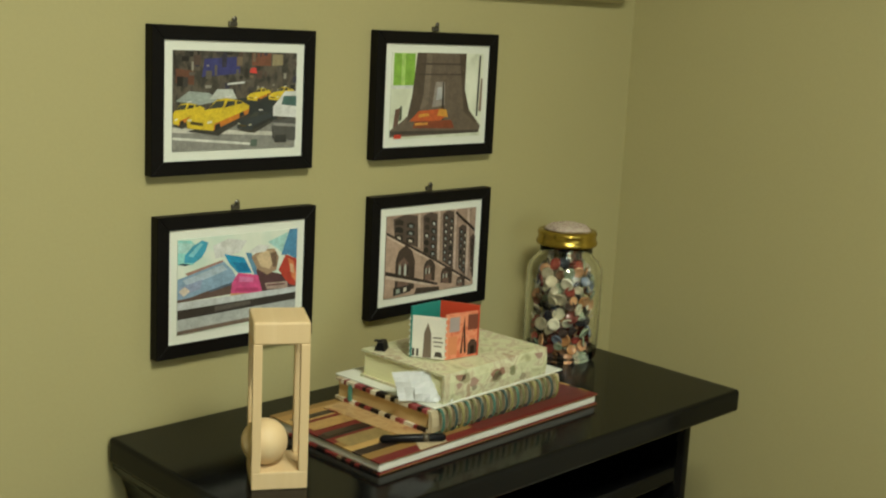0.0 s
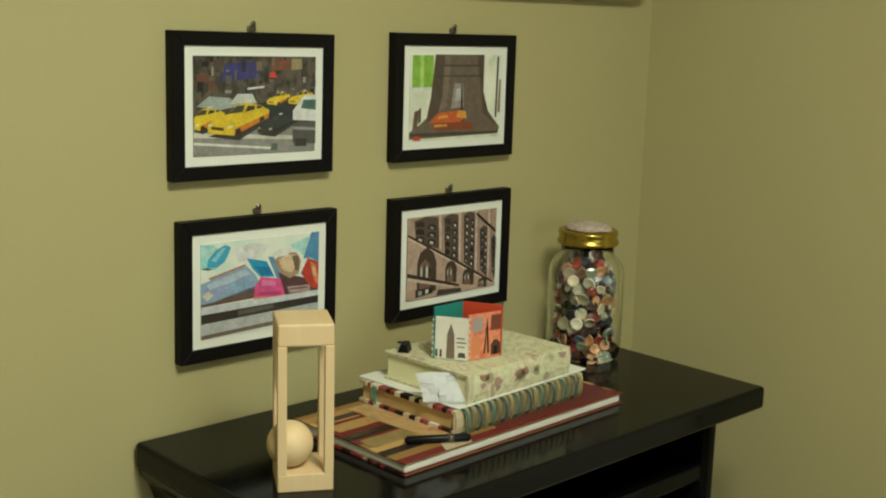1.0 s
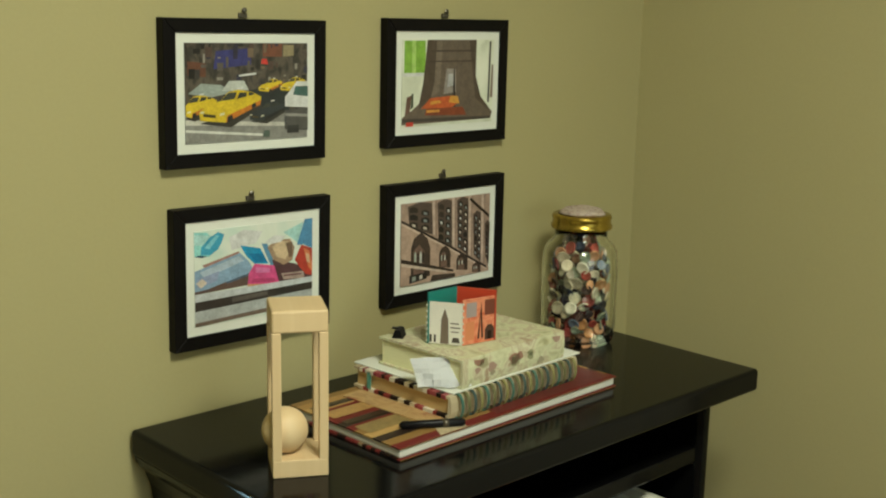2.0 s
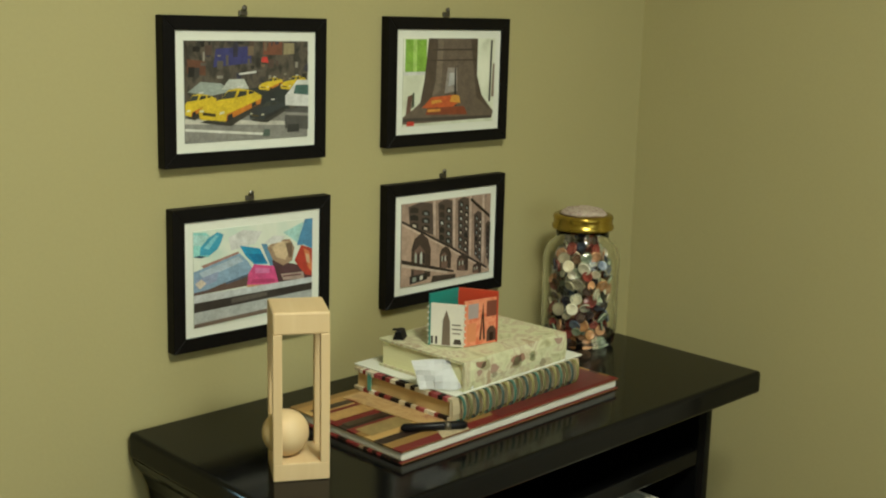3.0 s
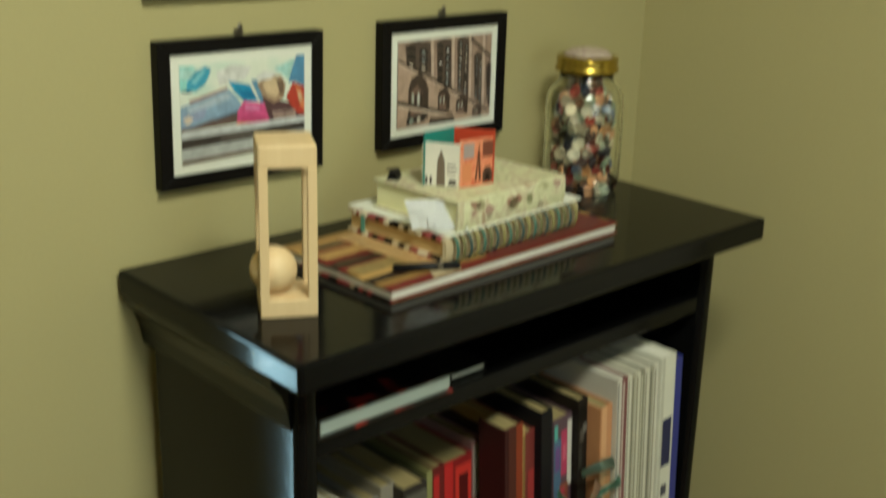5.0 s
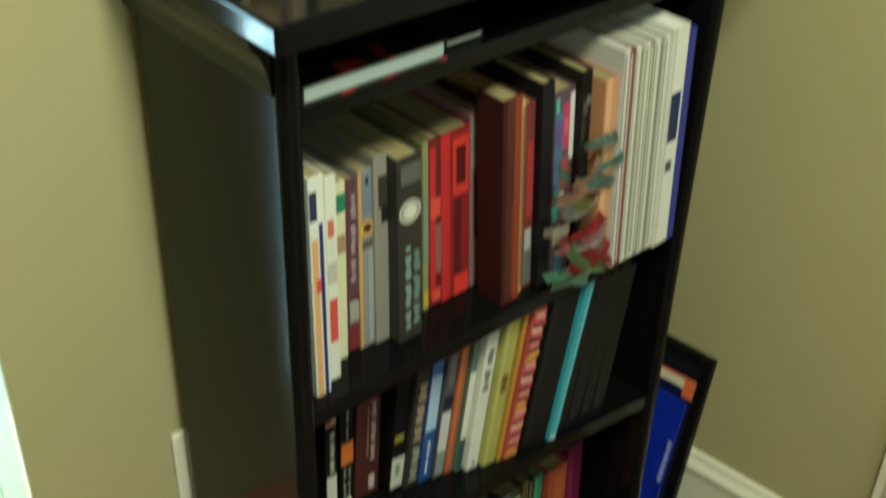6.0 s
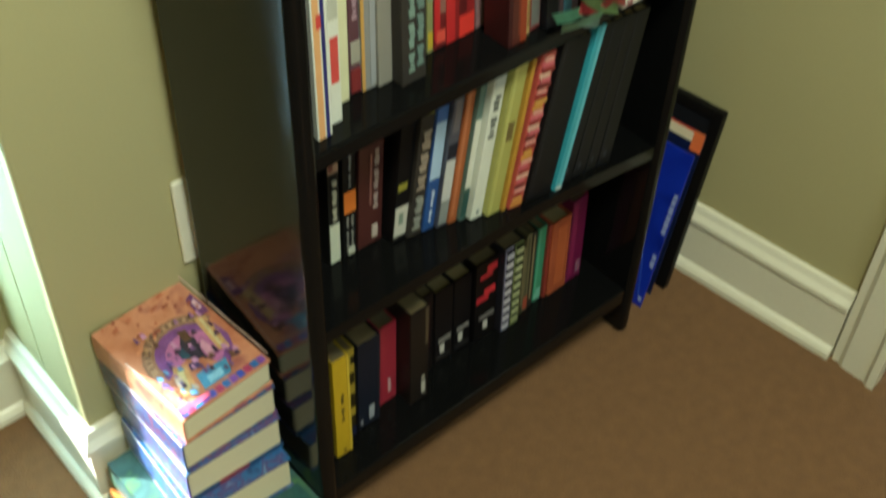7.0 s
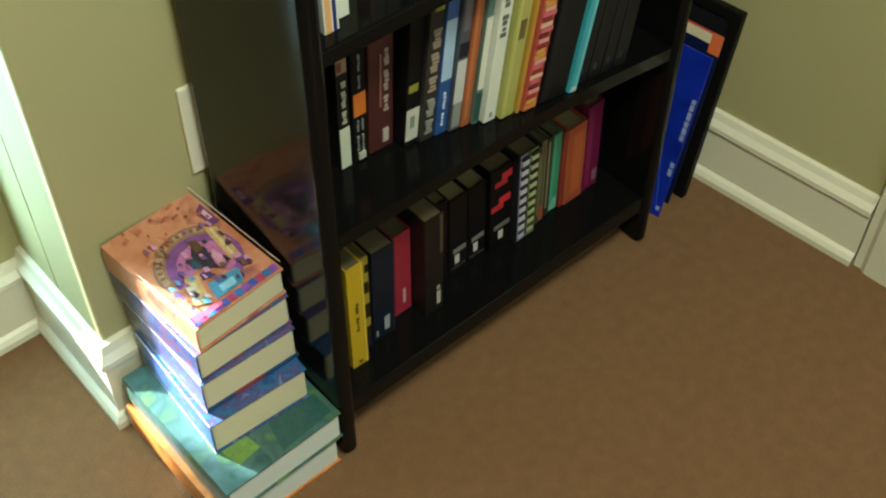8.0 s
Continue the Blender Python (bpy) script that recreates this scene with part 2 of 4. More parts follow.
# ---- the bookcase ----
case = thing("bookcase", pose(0, 0, 0), "black lacquered wooden bookcase with four shelves standing on carpet", "bookcase")
part("top", box(-0.8165, -0.309, 1.1196, -0.1345, -0.004, 1.1476, 0.0045, 4), BLACK, case)
part("side_panel", box(-0.792, -0.272, 0, -0.768, -0.02, 1.1196, 0.009, 7), BLACK, case)
part("side_panel", box(-0.1885, -0.268, 0, -0.1665, -0.02, 1.1196, 0.009, 7), BLACK, case)
for z, low in ((1.046, 1.025), (0.696, 0.674), (0.105, 0.073)):
    part("shelf", box(-0.768, -0.262, low, -0.1885, -0.03, z, 0.003), BLACK, case)


def sag(x):
    """How far the middle shelf has sunk towards its right end."""
    return 0.03 * (max(0.0, x + 0.45) / 0.26) ** 1.4


xs = [-0.768 + 0.5795 * i / 24 for i in range(25)]
bent = prism([(v, 0.43 - sag(v)) for v in xs] + [(v, 0.409 - sag(v)) for v in reversed(xs)], "y", -0.262, -0.03)
part("shelf", bent, BLACK, case, "shelf board sagging at one end")
COVE = [(0.0, 1.119), (0.0, 1.062), (-0.002, 1.066), (-0.005, 1.084), (-0.011, 1.1), (-0.02, 1.112), (-0.022, 1.119)]
part("cove_moulding", prism([(-0.7918 + d, z) for d, z in COVE], "y", -0.262, -0.006), BLACK, case, smooth=False)
part("back_panel", box(-0.768, -0.03, 0.07, -0.1885, -0.022, 1.1196), BLACK, case)
part("batten", box(-0.75, -0.022, 1.06, -0.2, -0.0125, 1.1196), BLACK, case)

# ---- pictures ----
MAT = mottled("white_mat_board", "d4d6cc", "dfe0d6", 30, 300, 0.8, bump=0.05)
STEEL = mottled("nail_steel", "5a564c", "78726a", 60, 500, 0.35, 0.9)


def picture(cx, cz, tilt, label, ground, drawing):
    """A framed print: four mitred rails, mat, print and hanger; the drawing is lines of a colour and corner places across and up the print."""
    pic = thing("picture_frame", pose(cx + 0.0058, 0.0, cz, 0, tilt, 0), label, "picture", "pictures over the bookcase")
    W, H, B = 0.0995, 0.0743, 0.0142
    for sx, sz in ((1, 0), (-1, 0), (0, 1), (0, -1)):
        if sx:
            pts = [(sx * W, -H), (sx * W, H), (sx * (W - B), H - B), (sx * (W - B), -H + B)]
        else:
            pts = [(-W, sz * H), (W, sz * H), (W - B, sz * (H - B)), (-W + B, sz * (H - B))]
        bm = prism(pts, "y", -0.013, 0.0)
        bmesh.ops.bevel(bm, geom=list(bm.edges), offset=0.0006, segments=1, affect="EDGES")
        part("rail", bm, FRAME, pic)
    part("mat", box(-W + B - 0.001, -0.0105, -H + B - 0.001, W - B + 0.001, -0.001, H - B + 0.001), MAT, pic, "white mat board")
    pw, ph = 0.0752, 0.0502
    sheet = part("print", box(-pw, -0.0113, -ph, pw, -0.0103, ph), ground, pic, "glossy colour photograph")
    for k, line in enumerate(drawing):
        colour, *nums = line.split()
        q = [float(v) for v in nums]
        pts = [((min(max(u, 0), 1) * 2 - 1) * pw, (min(max(v, 0), 1) * 2 - 1) * ph) for u, v in zip(q[::2], q[1::2])]
        bm, y = bmesh.new(), -0.01135 - 0.00001 * k
        face = bm.faces.new([bm.verts.new((u, y, v)) for u, v in pts])
        face.normal_update()
        if face.normal.y > 0:
            bmesh.ops.reverse_faces(bm, faces=[face])
        part("printed_shape", bm, ink(colour), sheet)
    hang = box(-0.005, -0.003, H + 0.001, 0.005, 0.0, H + 0.006, 0.0006)
    part("hanger", hang, STEEL, pic)
    nail = lathe([(0.0028, 0), (0.0031, 0.001), (0.002, 0.0018), (0.0008, 0.0022)], 12)
    bmesh.ops.transform(nail, matrix=pose(0, -0.004, H + 0.0085, 90, 0, 0), verts=nail.verts)
    part("nail", nail, STEEL, pic)


def blotched(name, cols, scale, stretch=(1, 1, 1), rough=0.3, seed=0.0):
    """Soft patches of several colours, as in an out-of-focus photograph or a cover painting."""
    m, n, l, p = shader(name, rough)
    tc, mp, no, ramp = (n.new("ShaderNode" + k) for k in ("TexCoord", "Mapping", "TexNoise", "ValToRGB"))
    mp.inputs["Scale"].default_value, mp.inputs["Location"].default_value = stretch, (seed, seed, seed)
    no.inputs["Scale"].default_value, no.inputs["Detail"].default_value, no.inputs["Distortion"].default_value = scale, 5, 0.6
    ramp.color_ramp.elements[0].position, ramp.color_ramp.elements[1].position = 0.3, 0.7
    ramp.color_ramp.elements[0].color, ramp.color_ramp.elements[1].color = rgb(cols[0]), rgb(cols[-1])
    for i, c in enumerate(cols[1:-1]):
        ramp.color_ramp.elements.new(0.3 + 0.4 * (i + 1) / (len(cols) - 1)).color = rgb(c)
    l.new(tc.outputs["Object"], mp.inputs["Vector"]), l.new(mp.outputs[0], no.inputs["Vector"]), l.new(no.outputs["Fac"], ramp.inputs["Fac"])
    l.new(ramp.outputs["Color"], p.inputs["Base Color"])
    return m


def cab(u, v, k, body="dfae28", shade="b86e22"):
    """Lines that draw a three-quarter view of a car at (u, v), k wide."""
    def at(*pts):
        return " ".join(f"{u + k * a:.3f} {v + k * b:.3f}" for a, b in pts)
    return ["34322e " + at((.02, .0), (.5, -.1), (1.02, .28), (1.0, .36)), f"{body} " + at((0, .22), (.02, .06), (.42, .0), (.98, .34), (1.0, .5), (.86, .6), (.62, .66), (.46, .62), (.34, .44), (.12, .36)),
            f"{shade} " + at((.42, .0), (.98, .34), (1.0, .44), (.44, .14)), "3a3c34 " + at((.34, .44), (.56, .47), (.6, .61), (.46, .6)), "2e302c " + at((.6, .47), (.76, .52), (.76, .6), (.64, .6)), "2e302c " + at((.79, .53), (.88, .55), (.87, .59), (.79, .6)),
            "453a1c " + at((.06, .14), (.26, .1), (.26, .16), (.07, .2)), "e6dcb0 " + at((.02, .2), (.08, .2), (.08, .24), (.02, .24)), "e6dcb0 " + at((.32, .14), (.4, .16), (.4, .21), (.33, .19)),
            "262420 " + at((.44, .0), (.54, .06), (.52, .16), (.45, .12)), "262420 " + at((.84, .26), (.92, .31), (.9, .39), (.84, .35)), "f0e8c8 " + at((.6, .66), (.7, .67), (.7, .71), (.6, .7))]


rng = random.Random(21)
STREET = ["7f7d78 0 0 1 0 1 .27 0 .3", "b9b6ac 0 .19 1 .12 1 .16 0 .24", "c9c7bf 0 .12 .62 .04 .62 .065 0 .145", "33346a .22 .74 .52 .78 .52 .95 .24 .92", "6d4232 .62 .86 .78 .86 .78 .99 .62 .99", "8a7e60 .79 .86 .88 .87 .88 .98 .79 .98",
          "5c3a2c .02 .68 .16 .66 .16 .8 .02 .82"]
for i in range(46):
    a, b, w, h = rng.random(), rng.uniform(0.56, 0.97), rng.uniform(0.008, 0.05), rng.uniform(0.01, 0.12)
    STREET.append(f"{rng.choice(('23201e', '3a3634', '57504a', '2c2a3c', '6a5a4a', '1a1818', '8a857c', '4a3a34'))} {a:.3f} {b:.3f} {a + w:.3f} {b:.3f} {a + w * 1.1:.3f} {b + h:.3f} {a:.3f} {b + h:.3f}")
STREET += ["c23a34 .6 .79 .66 .78 .65 .84 .61 .84", "8d9690 .02 .5 .12 .6 .28 .58 .36 .5 .2 .46", "b4b8b2 .28 .52 .34 .62 .46 .62 .5 .52", "cfcfc6 .42 .66 .56 .68 .56 .7 .42 .68", "23282a .5 .52 .7 .56 .84 .5 .84 .3 .5 .26"]
STREET += cab(.58, .5, .2) + cab(.76, .5, .22) + cab(-.1, .26, .34) + cab(.1, .2, .5) + cab(.5, .2, .3, "2c3236", "1c2022")
STREET += ["dfe0d6 .8 .34 1 .32 1 .6 .9 .6 .84 .5 .8 .44", "3d5c58 .87 .46 1 .44 1 .55 .89 .55", "4b4a48 .8 .1 1 .08 1 .32 .8 .3", "85837f .8 .24 1 .22 1 .25 .8 .27", "2c2c2c .82 .06 .92 .06 .92 .14 .82 .14", "4d5a52 .61 .03 .67 .03 .67 .1 .62 .1"]
picture(-0.6782, 1.4828, 0.48, "black wooden picture frame with a photo of yellow taxis in traffic",
        blotched("street_print", ["1f1d1b", "3c3834", "5a5248", "2a2830"], 90, (1, 1, 0.6)), STREET)
picture(-0.3914, 1.485, 0.2, "black wooden picture frame with a photo of a large bronze bell",
        blotched("bell_print", ["b9bda8", "d5d8c6", "e0e2d2"], 25), [
    "7ba63c .02 .6 .24 .6 .24 .99 .02 .99", "a3c46a .1 .6 .14 .6 .14 .99 .1 .99", "dfe2d2 0 .58 .26 .58 .26 .62 0 .62", "5c4238 .03 .1 .08 .12 .1 .36 .05 .34", "3f4a3a .09 .2 .12 .22 .12 .38 .1 .38",
    "5f5248 .26 1 .8 1 .8 .56 .86 .32 1 .12 .98 .04 0 .02 0 .1 .1 .18 .18 .26 .22 .5", "6e6156 .3 .98 .42 .98 .4 .4 .26 .3", "483c34 .26 1 .36 1 .34 .5 .3 .3 .18 .2 .22 .5", "483c34 .72 1 .8 1 .8 .56 .86 .32 .96 .14 .8 .3", "8a827c .44 .36 .58 .38 .57 .66 .47 .66", "a5a4a6 .48 .44 .55 .46 .54 .6 .49 .6", "3c322c .3 .86 .78 .86 .78 .88 .3 .88", "3c322c .28 .74 .79 .74 .79 .755 .28 .755", "241d19 .545 .22 .575 .2 .56 .66 .55 .66",
    "b5532a .2 .2 .5 .18 .62 .26 .56 .34 .3 .32", "d98f3a .3 .24 .42 .26 .4 .29 .3 .28", "d98f3a .5 .26 .62 .24 .6 .33 .52 .34", "7a3a24 .24 .12 .7 .1 .66 .2 .26 .2", "c98a3e .26 .15 .4 .15 .4 .18 .26 .18",
    "c0392b .04 .0 .12 .0 .12 .05 .05 .05", "2d2c2a .94 .24 .96 .24 .97 .98 .95 .98", "7c6a5c .97 .3 1 .3 1 .7 .98 .7", "3b3430 .0 .05 .98 .04 .98 .07 0 .09"])
picture(-0.6724, 1.2925, 0.63, "black wooden picture frame with a photo of colourful display boxes",
        blotched("collage_print", ["b4cec2", "d8dcd0", "c8d2c4"], 14), [
    "8ad8c4 0 .74 .12 .72 .2 .84 .1 .98 0 .99", "a4e2ce 0 .86 .1 .84 .14 .94 0 .97", "a0e0cc .74 .88 .92 .97 .87 .74 .82 .8", "e0e2d6 .3 .76 .5 .8 .56 .92 .4 .96 .28 .9",
    "9a7468 .06 .64 .36 .74 .37 .7 .24 .6 .1 .58", "7c5c54 .1 .62 .3 .68 .3 .64 .16 .58", "3a90b0 .05 .75 .055 .83 .12 .92 .19 .97 .24 .94 .22 .86 .19 .79 .13 .74", "78b8cc .08 .82 .17 .94 .2 .93 .12 .8", "1c3c50 .0 .74 .06 .72 .1 .73 .04 .75",
    "5a4640 0 .34 .45 .36 .52 .52 .25 .5 0 .4", "7f9ab4 0 .585 .37 .72 .44 .62 .49 .5 .25 .43 .1 .38 0 .37", "a4b4c4 .04 .57 .36 .69 .4 .63 .08 .5", "8a96b4 .02 .5 .2 .56 .18 .46 .02 .4", "d0b8a8 .01 .46 .06 .5 .1 .45 .05 .4", "465468 .25 .43 .49 .5 .48 .47 .26 .41",
    "2088b4 .37 .8 .54 .74 .61 .56 .49 .58 .42 .68", "106a98 .44 .7 .56 .68 .6 .58 .5 .59", "5a88a8 .55 .79 .6 .78 .67 .52 .63 .53", "4e3438 .64 .6 .84 .52 1 .42 1 .33 .7 .32", "9a8068 .6 .74 .68 .81 .8 .8 .84 .7 .82 .56 .74 .52 .65 .6", "c4ac8c .64 .74 .7 .79 .78 .78 .8 .68 .76 .58 .68 .62", "6a5444 .76 .76 .82 .76 .82 .6 .79 .6", "dce0d6 .58 .8 .66 .86 .76 .84 .72 .78 .62 .77",
    "c84a80 .49 .58 .66 .53 .71 .3 .43 .35 .44 .48", "e070a0 .5 .54 .62 .51 .62 .46 .5 .48", "a83464 .48 .42 .66 .39 .67 .35 .46 .38", "c08a60 .43 .37 .71 .32 .71 .29 .43 .34", "a08c84 .72 .43 .92 .42 .93 .34 .74 .36", "5c3034 .74 .41 .9 .4 .9 .385 .74 .395",
    "4a80a8 .86 .72 .93 1 1 1 1 .66 .92 .72", "a8382c .84 .56 .9 .72 1 .66 1 .36 .94 .38 .88 .48", "d8744c .92 .68 .97 .64 1 .5 1 .4 .96 .46", "e0a888 .94 .62 .97 .6 .98 .5 .95 .52",
    "b8bcc0 0 .34 1 .345 1 .28 0 .26", "302a28 0 .26 1 .285 1 .2 0 .16", "57504c .3 .25 .6 .26 .6 .22 .3 .2", "a4a8a8 0 .16 1 .205 1 .1 0 .04", "6a5a50 0 .04 1 .1 1 .05 0 0"])
rng = random.Random(17)
BUILD = ["9a8274 0 0 1 0 1 1 0 1"]
for u0, u1, low, top in ((.07, .33, .7, 1.0), (.39, .55, .5, 1.0), (.61, .74, .36, 1.0), (.8, .89, .24, .8), (.94, 1.0, .2, .66)):
    BUILD.append(f"4c3e38 {u0 + .02:.3f} {low:.3f} {u1 + .02:.3f} {low - .12:.3f} {u1:.3f} {top - .03:.3f} {(u0 + u1) / 2:.3f} {top:.3f} {u0:.3f} {top - .04:.3f}")
    rows = max(2, int((top - low) / 0.085))
    for j in range(rows):
        for k in (0, 1):
            a, w = u0 + 0.02 + k * (u1 - u0) * 0.48, (u1 - u0) * 0.34
            v = low + 0.01 - 0.05 * k + (top - low - 0.03) * j / rows
            BUILD.append(f"{rng.choice(('171312', '211a17', '2a211d'))} {a:.3f} {v:.3f} {a + w:.3f} {v - .02:.3f} {a + w:.3f} {v + .035:.3f} {a + w / 2:.3f} {v + .06:.3f} {a:.3f} {v + .05:.3f}")
            if rng.random() < 0.7:
                BUILD.append(f"{rng.choice(('d4d8da', '9aa4a8', 'c0b4a8', '7f868a'))} {a + w * .3:.3f} {v + .005:.3f} {a + w * .75:.3f} {v - .01:.3f} {a + w * .7:.3f} {v + .02:.3f} {a + w * .35:.3f} {v + .034:.3f}")
for u in (.34, .56, .75, .9):
    BUILD += [f"b8a294 {u:.3f} {.86 - .8 * u:.3f} {u + .045:.3f} {.82 - .8 * u:.3f} {u + .035:.3f} 1 {u - .01:.3f} 1", f"8a7266 {u + .03:.3f} {.83 - .8 * u:.3f} {u + .045:.3f} {.82 - .8 * u:.3f} {u + .035:.3f} 1 {u + .02:.3f} 1"]
BUILD += ["241a16 .76 .98 .99 .73 .99 .69 .75 .95", "a68c7c 0 0 1 0 1 .05 .5 .42 0 .79", "211816 0 .81 .5 .44 .97 .07 .97 .04 .5 .41 0 .78", "c4ac9c 0 .775 .5 .405 .97 .035 .97 .02 .5 .385 0 .75"]
for u, v, w, h in ((.21, .1, .21, .53), (.48, .16, .13, .26), (.68, .09, .13, .2), (.85, .02, .1, .12)):
    BUILD += [f"3a2c27 {u - w / 2:.3f} {v:.3f} {u + w / 2:.3f} {v - .03:.3f} {u + w / 2:.3f} {v + h * .6:.3f} {u + w * .34:.3f} {v + h * .85:.3f} {u:.3f} {v + h:.3f} {u - w * .36:.3f} {v + h * .88:.3f} {u - w / 2:.3f} {v + h * .66:.3f}",
              f"6a5248 {u - w * .36:.3f} {v:.3f} {u + w * .2:.3f} {v - .02:.3f} {u + w * .2:.3f} {v + h * .55:.3f} {u - w * .08:.3f} {v + h * .72:.3f} {u - w * .36:.3f} {v + h * .6:.3f}"]
    for k in range(4):
        a = u - w * .33 + k * w * .14
        BUILD.append(f"{('9aa49c', '2a2220', 'b4bab4', '1f1a18')[k]} {a:.3f} {v + h * .3:.3f} {a + w * .1:.3f} {v + h * .28:.3f} {a + w * .1:.3f} {v + h * .5:.3f} {a + w * .05:.3f} {v + h * .58:.3f} {a:.3f} {v + h * .5:.3f}")
BUILD += ["2c221e 0 .34 .58 .1 .58 .07 0 .29", "bca898 0 .29 .5 .1 .5 .075 0 .25", "1e1816 .09 .02 .28 .05 .28 .13 .09 .12", "8a948c .12 .04 .16 .05 .16 .1 .12 .1", "c8c0b4 .2 .05 .23 .06 .23 .11 .2 .1", "3a2e28 .32 0 .6 0 .6 .05 .34 .08"]
picture(-0.3904, 1.2933, 0.11, "black wooden picture frame with a photo of an old stone facade", blotched("facade_print", ["5d4c42", "8a7466", "b09c8e"], 90), BUILD)

# ---- books ----
PAGE2 = lined("cream_page_edges", "7a6d49", "a09164", 1500, 0)
# darker copy of the cream edges, with the lowest shelf's shade in its colour
PAGE4 = lined("shaded_page_edges", "5c5038", "7c6e4c", 1500, 0)
PAGE3 = lined("white_page_edges", "cfcdc0", "e6e4d8", 1500, 0)


def cover_case(w, h, d, t, r=0.0):
    """The bound cover of a standing book: two boards and a spine with softened edges."""
    c = t * 0.4
    return prism([(c, 0), (w - c, 0), (w, c), (w, d), (w - t, d), (w - t, t), (t, t), (t, d), (0, d), (0, c)], "z", 0, h)


def book(x, w, h, ys, lean, z, colour, label, bars=(), depth=0.15, t=0.0018, pages=PAGE2, group="", rough=0.4, name="book"):
    """A book upright on a shelf, spine to the room; bars are printed patches on the spine: colour, from and to across, from and to up."""
    depth = min(depth, -0.036 - ys)
    a = radians(lean)
    zz = z - (sag(x + w) if 0.4 < z < 0.5 else 0.0) + (w * math.sin(a) if lean > 0 else 0.0) + 0.0006
    b = thing(name, pose(x, ys, zz, 0, lean, 0), label, "book", group)
    part("cover", cover_case(w, h, depth, t), paint(colour, rough), b)
    part("page_block", box(t, t * 0.9, 0.003, w - t, depth - 0.003, h - 0.003), pages, b)
    for k, line in enumerate(bars):
        col, x0, x1, z0, z1 = line.split()
        part("spine_print", box(float(x0) * w, -0.0003 - 0.0001 * k, float(z0) * h, float(x1) * w, 0.0004, float(z1) * h), paint(col), b)
    return b


def seal(b, w, h, u, v, rings):
    """Round emblems on a spine: (colour, outer, inner) radii as shares of the width, about (u, v)."""
    for k, (col, r1, r0) in enumerate(rings):
        bm, n = bmesh.new(), 24
        outer = [bm.verts.new((u * w + r1 * w * math.cos(2 * math.pi * i / n), -0.0008 - 0.0001 * k, v * h + r1 * w * math.sin(2 * math.pi * i / n))) for i in range(n)]
        if r0:
            inner = [bm.verts.new((u * w + r0 * w * math.cos(2 * math.pi * i / n), -0.0008 - 0.0001 * k, v * h + r0 * w * math.sin(2 * math.pi * i / n))) for i in range(n)]
            for i in range(n):
                bm.faces.new((outer[i], outer[(i + 1) % n], inner[(i + 1) % n], inner[i]))
        else:
            bm.faces.new(outer)
        part("emblem", bm, paint(col), b, "round printed emblem")


def letters(col, x0, x1, z0, z1, n):
    """A line of unreadable lettering up a spine, as n short bars."""
    n = int(n * 1.7)
    step = (z1 - z0) / n
    return [f"{col} {x0 + 0.12 * ((i * 5) % 3) * (x1 - x0):.3f} {x1 - 0.14 * ((i * 7) % 4 > 1) * (x1 - x0):.3f} {z0 + i * step:.3f} {z0 + (i + (0.74, 0.6, 0.8)[i % 3]) * step:.3f}" for i in range(n) if i % 6 != 4]


G2, G3, G4 = "books on the upper shelf", "books on the middle shelf", "books on the lowest shelf"
S2, S3, S4 = 0.696, 0.43, 0.105
book(-0.748, 0.018, 0.263, -0.244, -0.4, S2, "dcdccc", "tall white paperback with an orange and navy striped spine", ["d9a26a .1 .5 0 .74", "22246a .6 .84 0 .8", "232a4a .05 .5 .82 .94", "c8443c .3 .6 .5 .56"], 0.19, group=G2)
book(-0.722, 0.014, 0.25, -0.232, -0.2, S2, "d9d8c8", "slim white paperback with red spine labels", ["c84a44 .15 .85 .2 .42", "c86a5a .2 .7 .72 .8", "b8b6a4 .1 .9 .5 .6"], 0.18, group=G2)
book(-0.694, 0.0125, 0.222, -0.21, 0, S2, "d6d2a8", "slim cream paperback with a green band near its top", ["2e7a5a .05 .95 .84 .94", "a0805a .1 .9 .62 .72"], 0.16, group=G2)
book(-0.677, 0.0155, 0.217, -0.205, 0, S2, "5c3a42", "maroon paperback with pale lettering on its spine", letters("a88a94", .3, .7, .42, .92, 9) + ["a09a8a .1 .9 .18 .3", "7a2a2a .05 .95 .01 .14"], group=G2)
b = book(-0.6635, 0.0185, 0.224, -0.209, -0.5, S2, "8a8884", "thick grey paperback with a gold stripe and ring on its spine", ["c89a50 0 .22 0 1", "747d88 .26 .98 .76 .98", "2c2c34 .5 .7 .92 .96", "5a5048 .26 .98 .58 .62", "9a9a9a .6 .98 .02 .56"], group=G2)
seal(b, 0.0185, 0.224, 0.58, 0.69, (("3a2c26", 0.52, 0), ("d8ac58", 0.5, 0.33), ("8a5a34", 0.33, 0.24)))
book(-0.6445, 0.0185, 0.236, -0.213, -1, S2, "8f897c", "taupe grey cloth-bound book with a dark top patch", ["3c3834 .3 1 .74 .9", "23211f .5 1 .66 .75"], group=G2)
b = book(-0.6255, 0.033, 0.234, -0.229, -1.6, S2, "37332f", "charcoal paperback with a pale disc and grey-green lettering", letters("7d9488", .28, .52, .06, .54, 11) + letters("6a8078", .6, .86, .08, .5, 9) + ["5a5850 .1 .9 .87 .96"], group=G2)
seal(b, 0.033, 0.234, 0.5, 0.72, (("1f1c1a", 0.49, 0), ("b8b8a4", 0.45, 0), ("8a8c80", 0.36, 0.3), ("d4d2c0", 0.24, 0)))
book(-0.566, 0.0085, 0.221, -0.2, -1.8, S2, "8a8a58", "very thin olive paperback with a yellow foot", ["c0a430 .1 .9 .02 .12", "7a8a74 .1 .9 .3 .7"], group=G2)
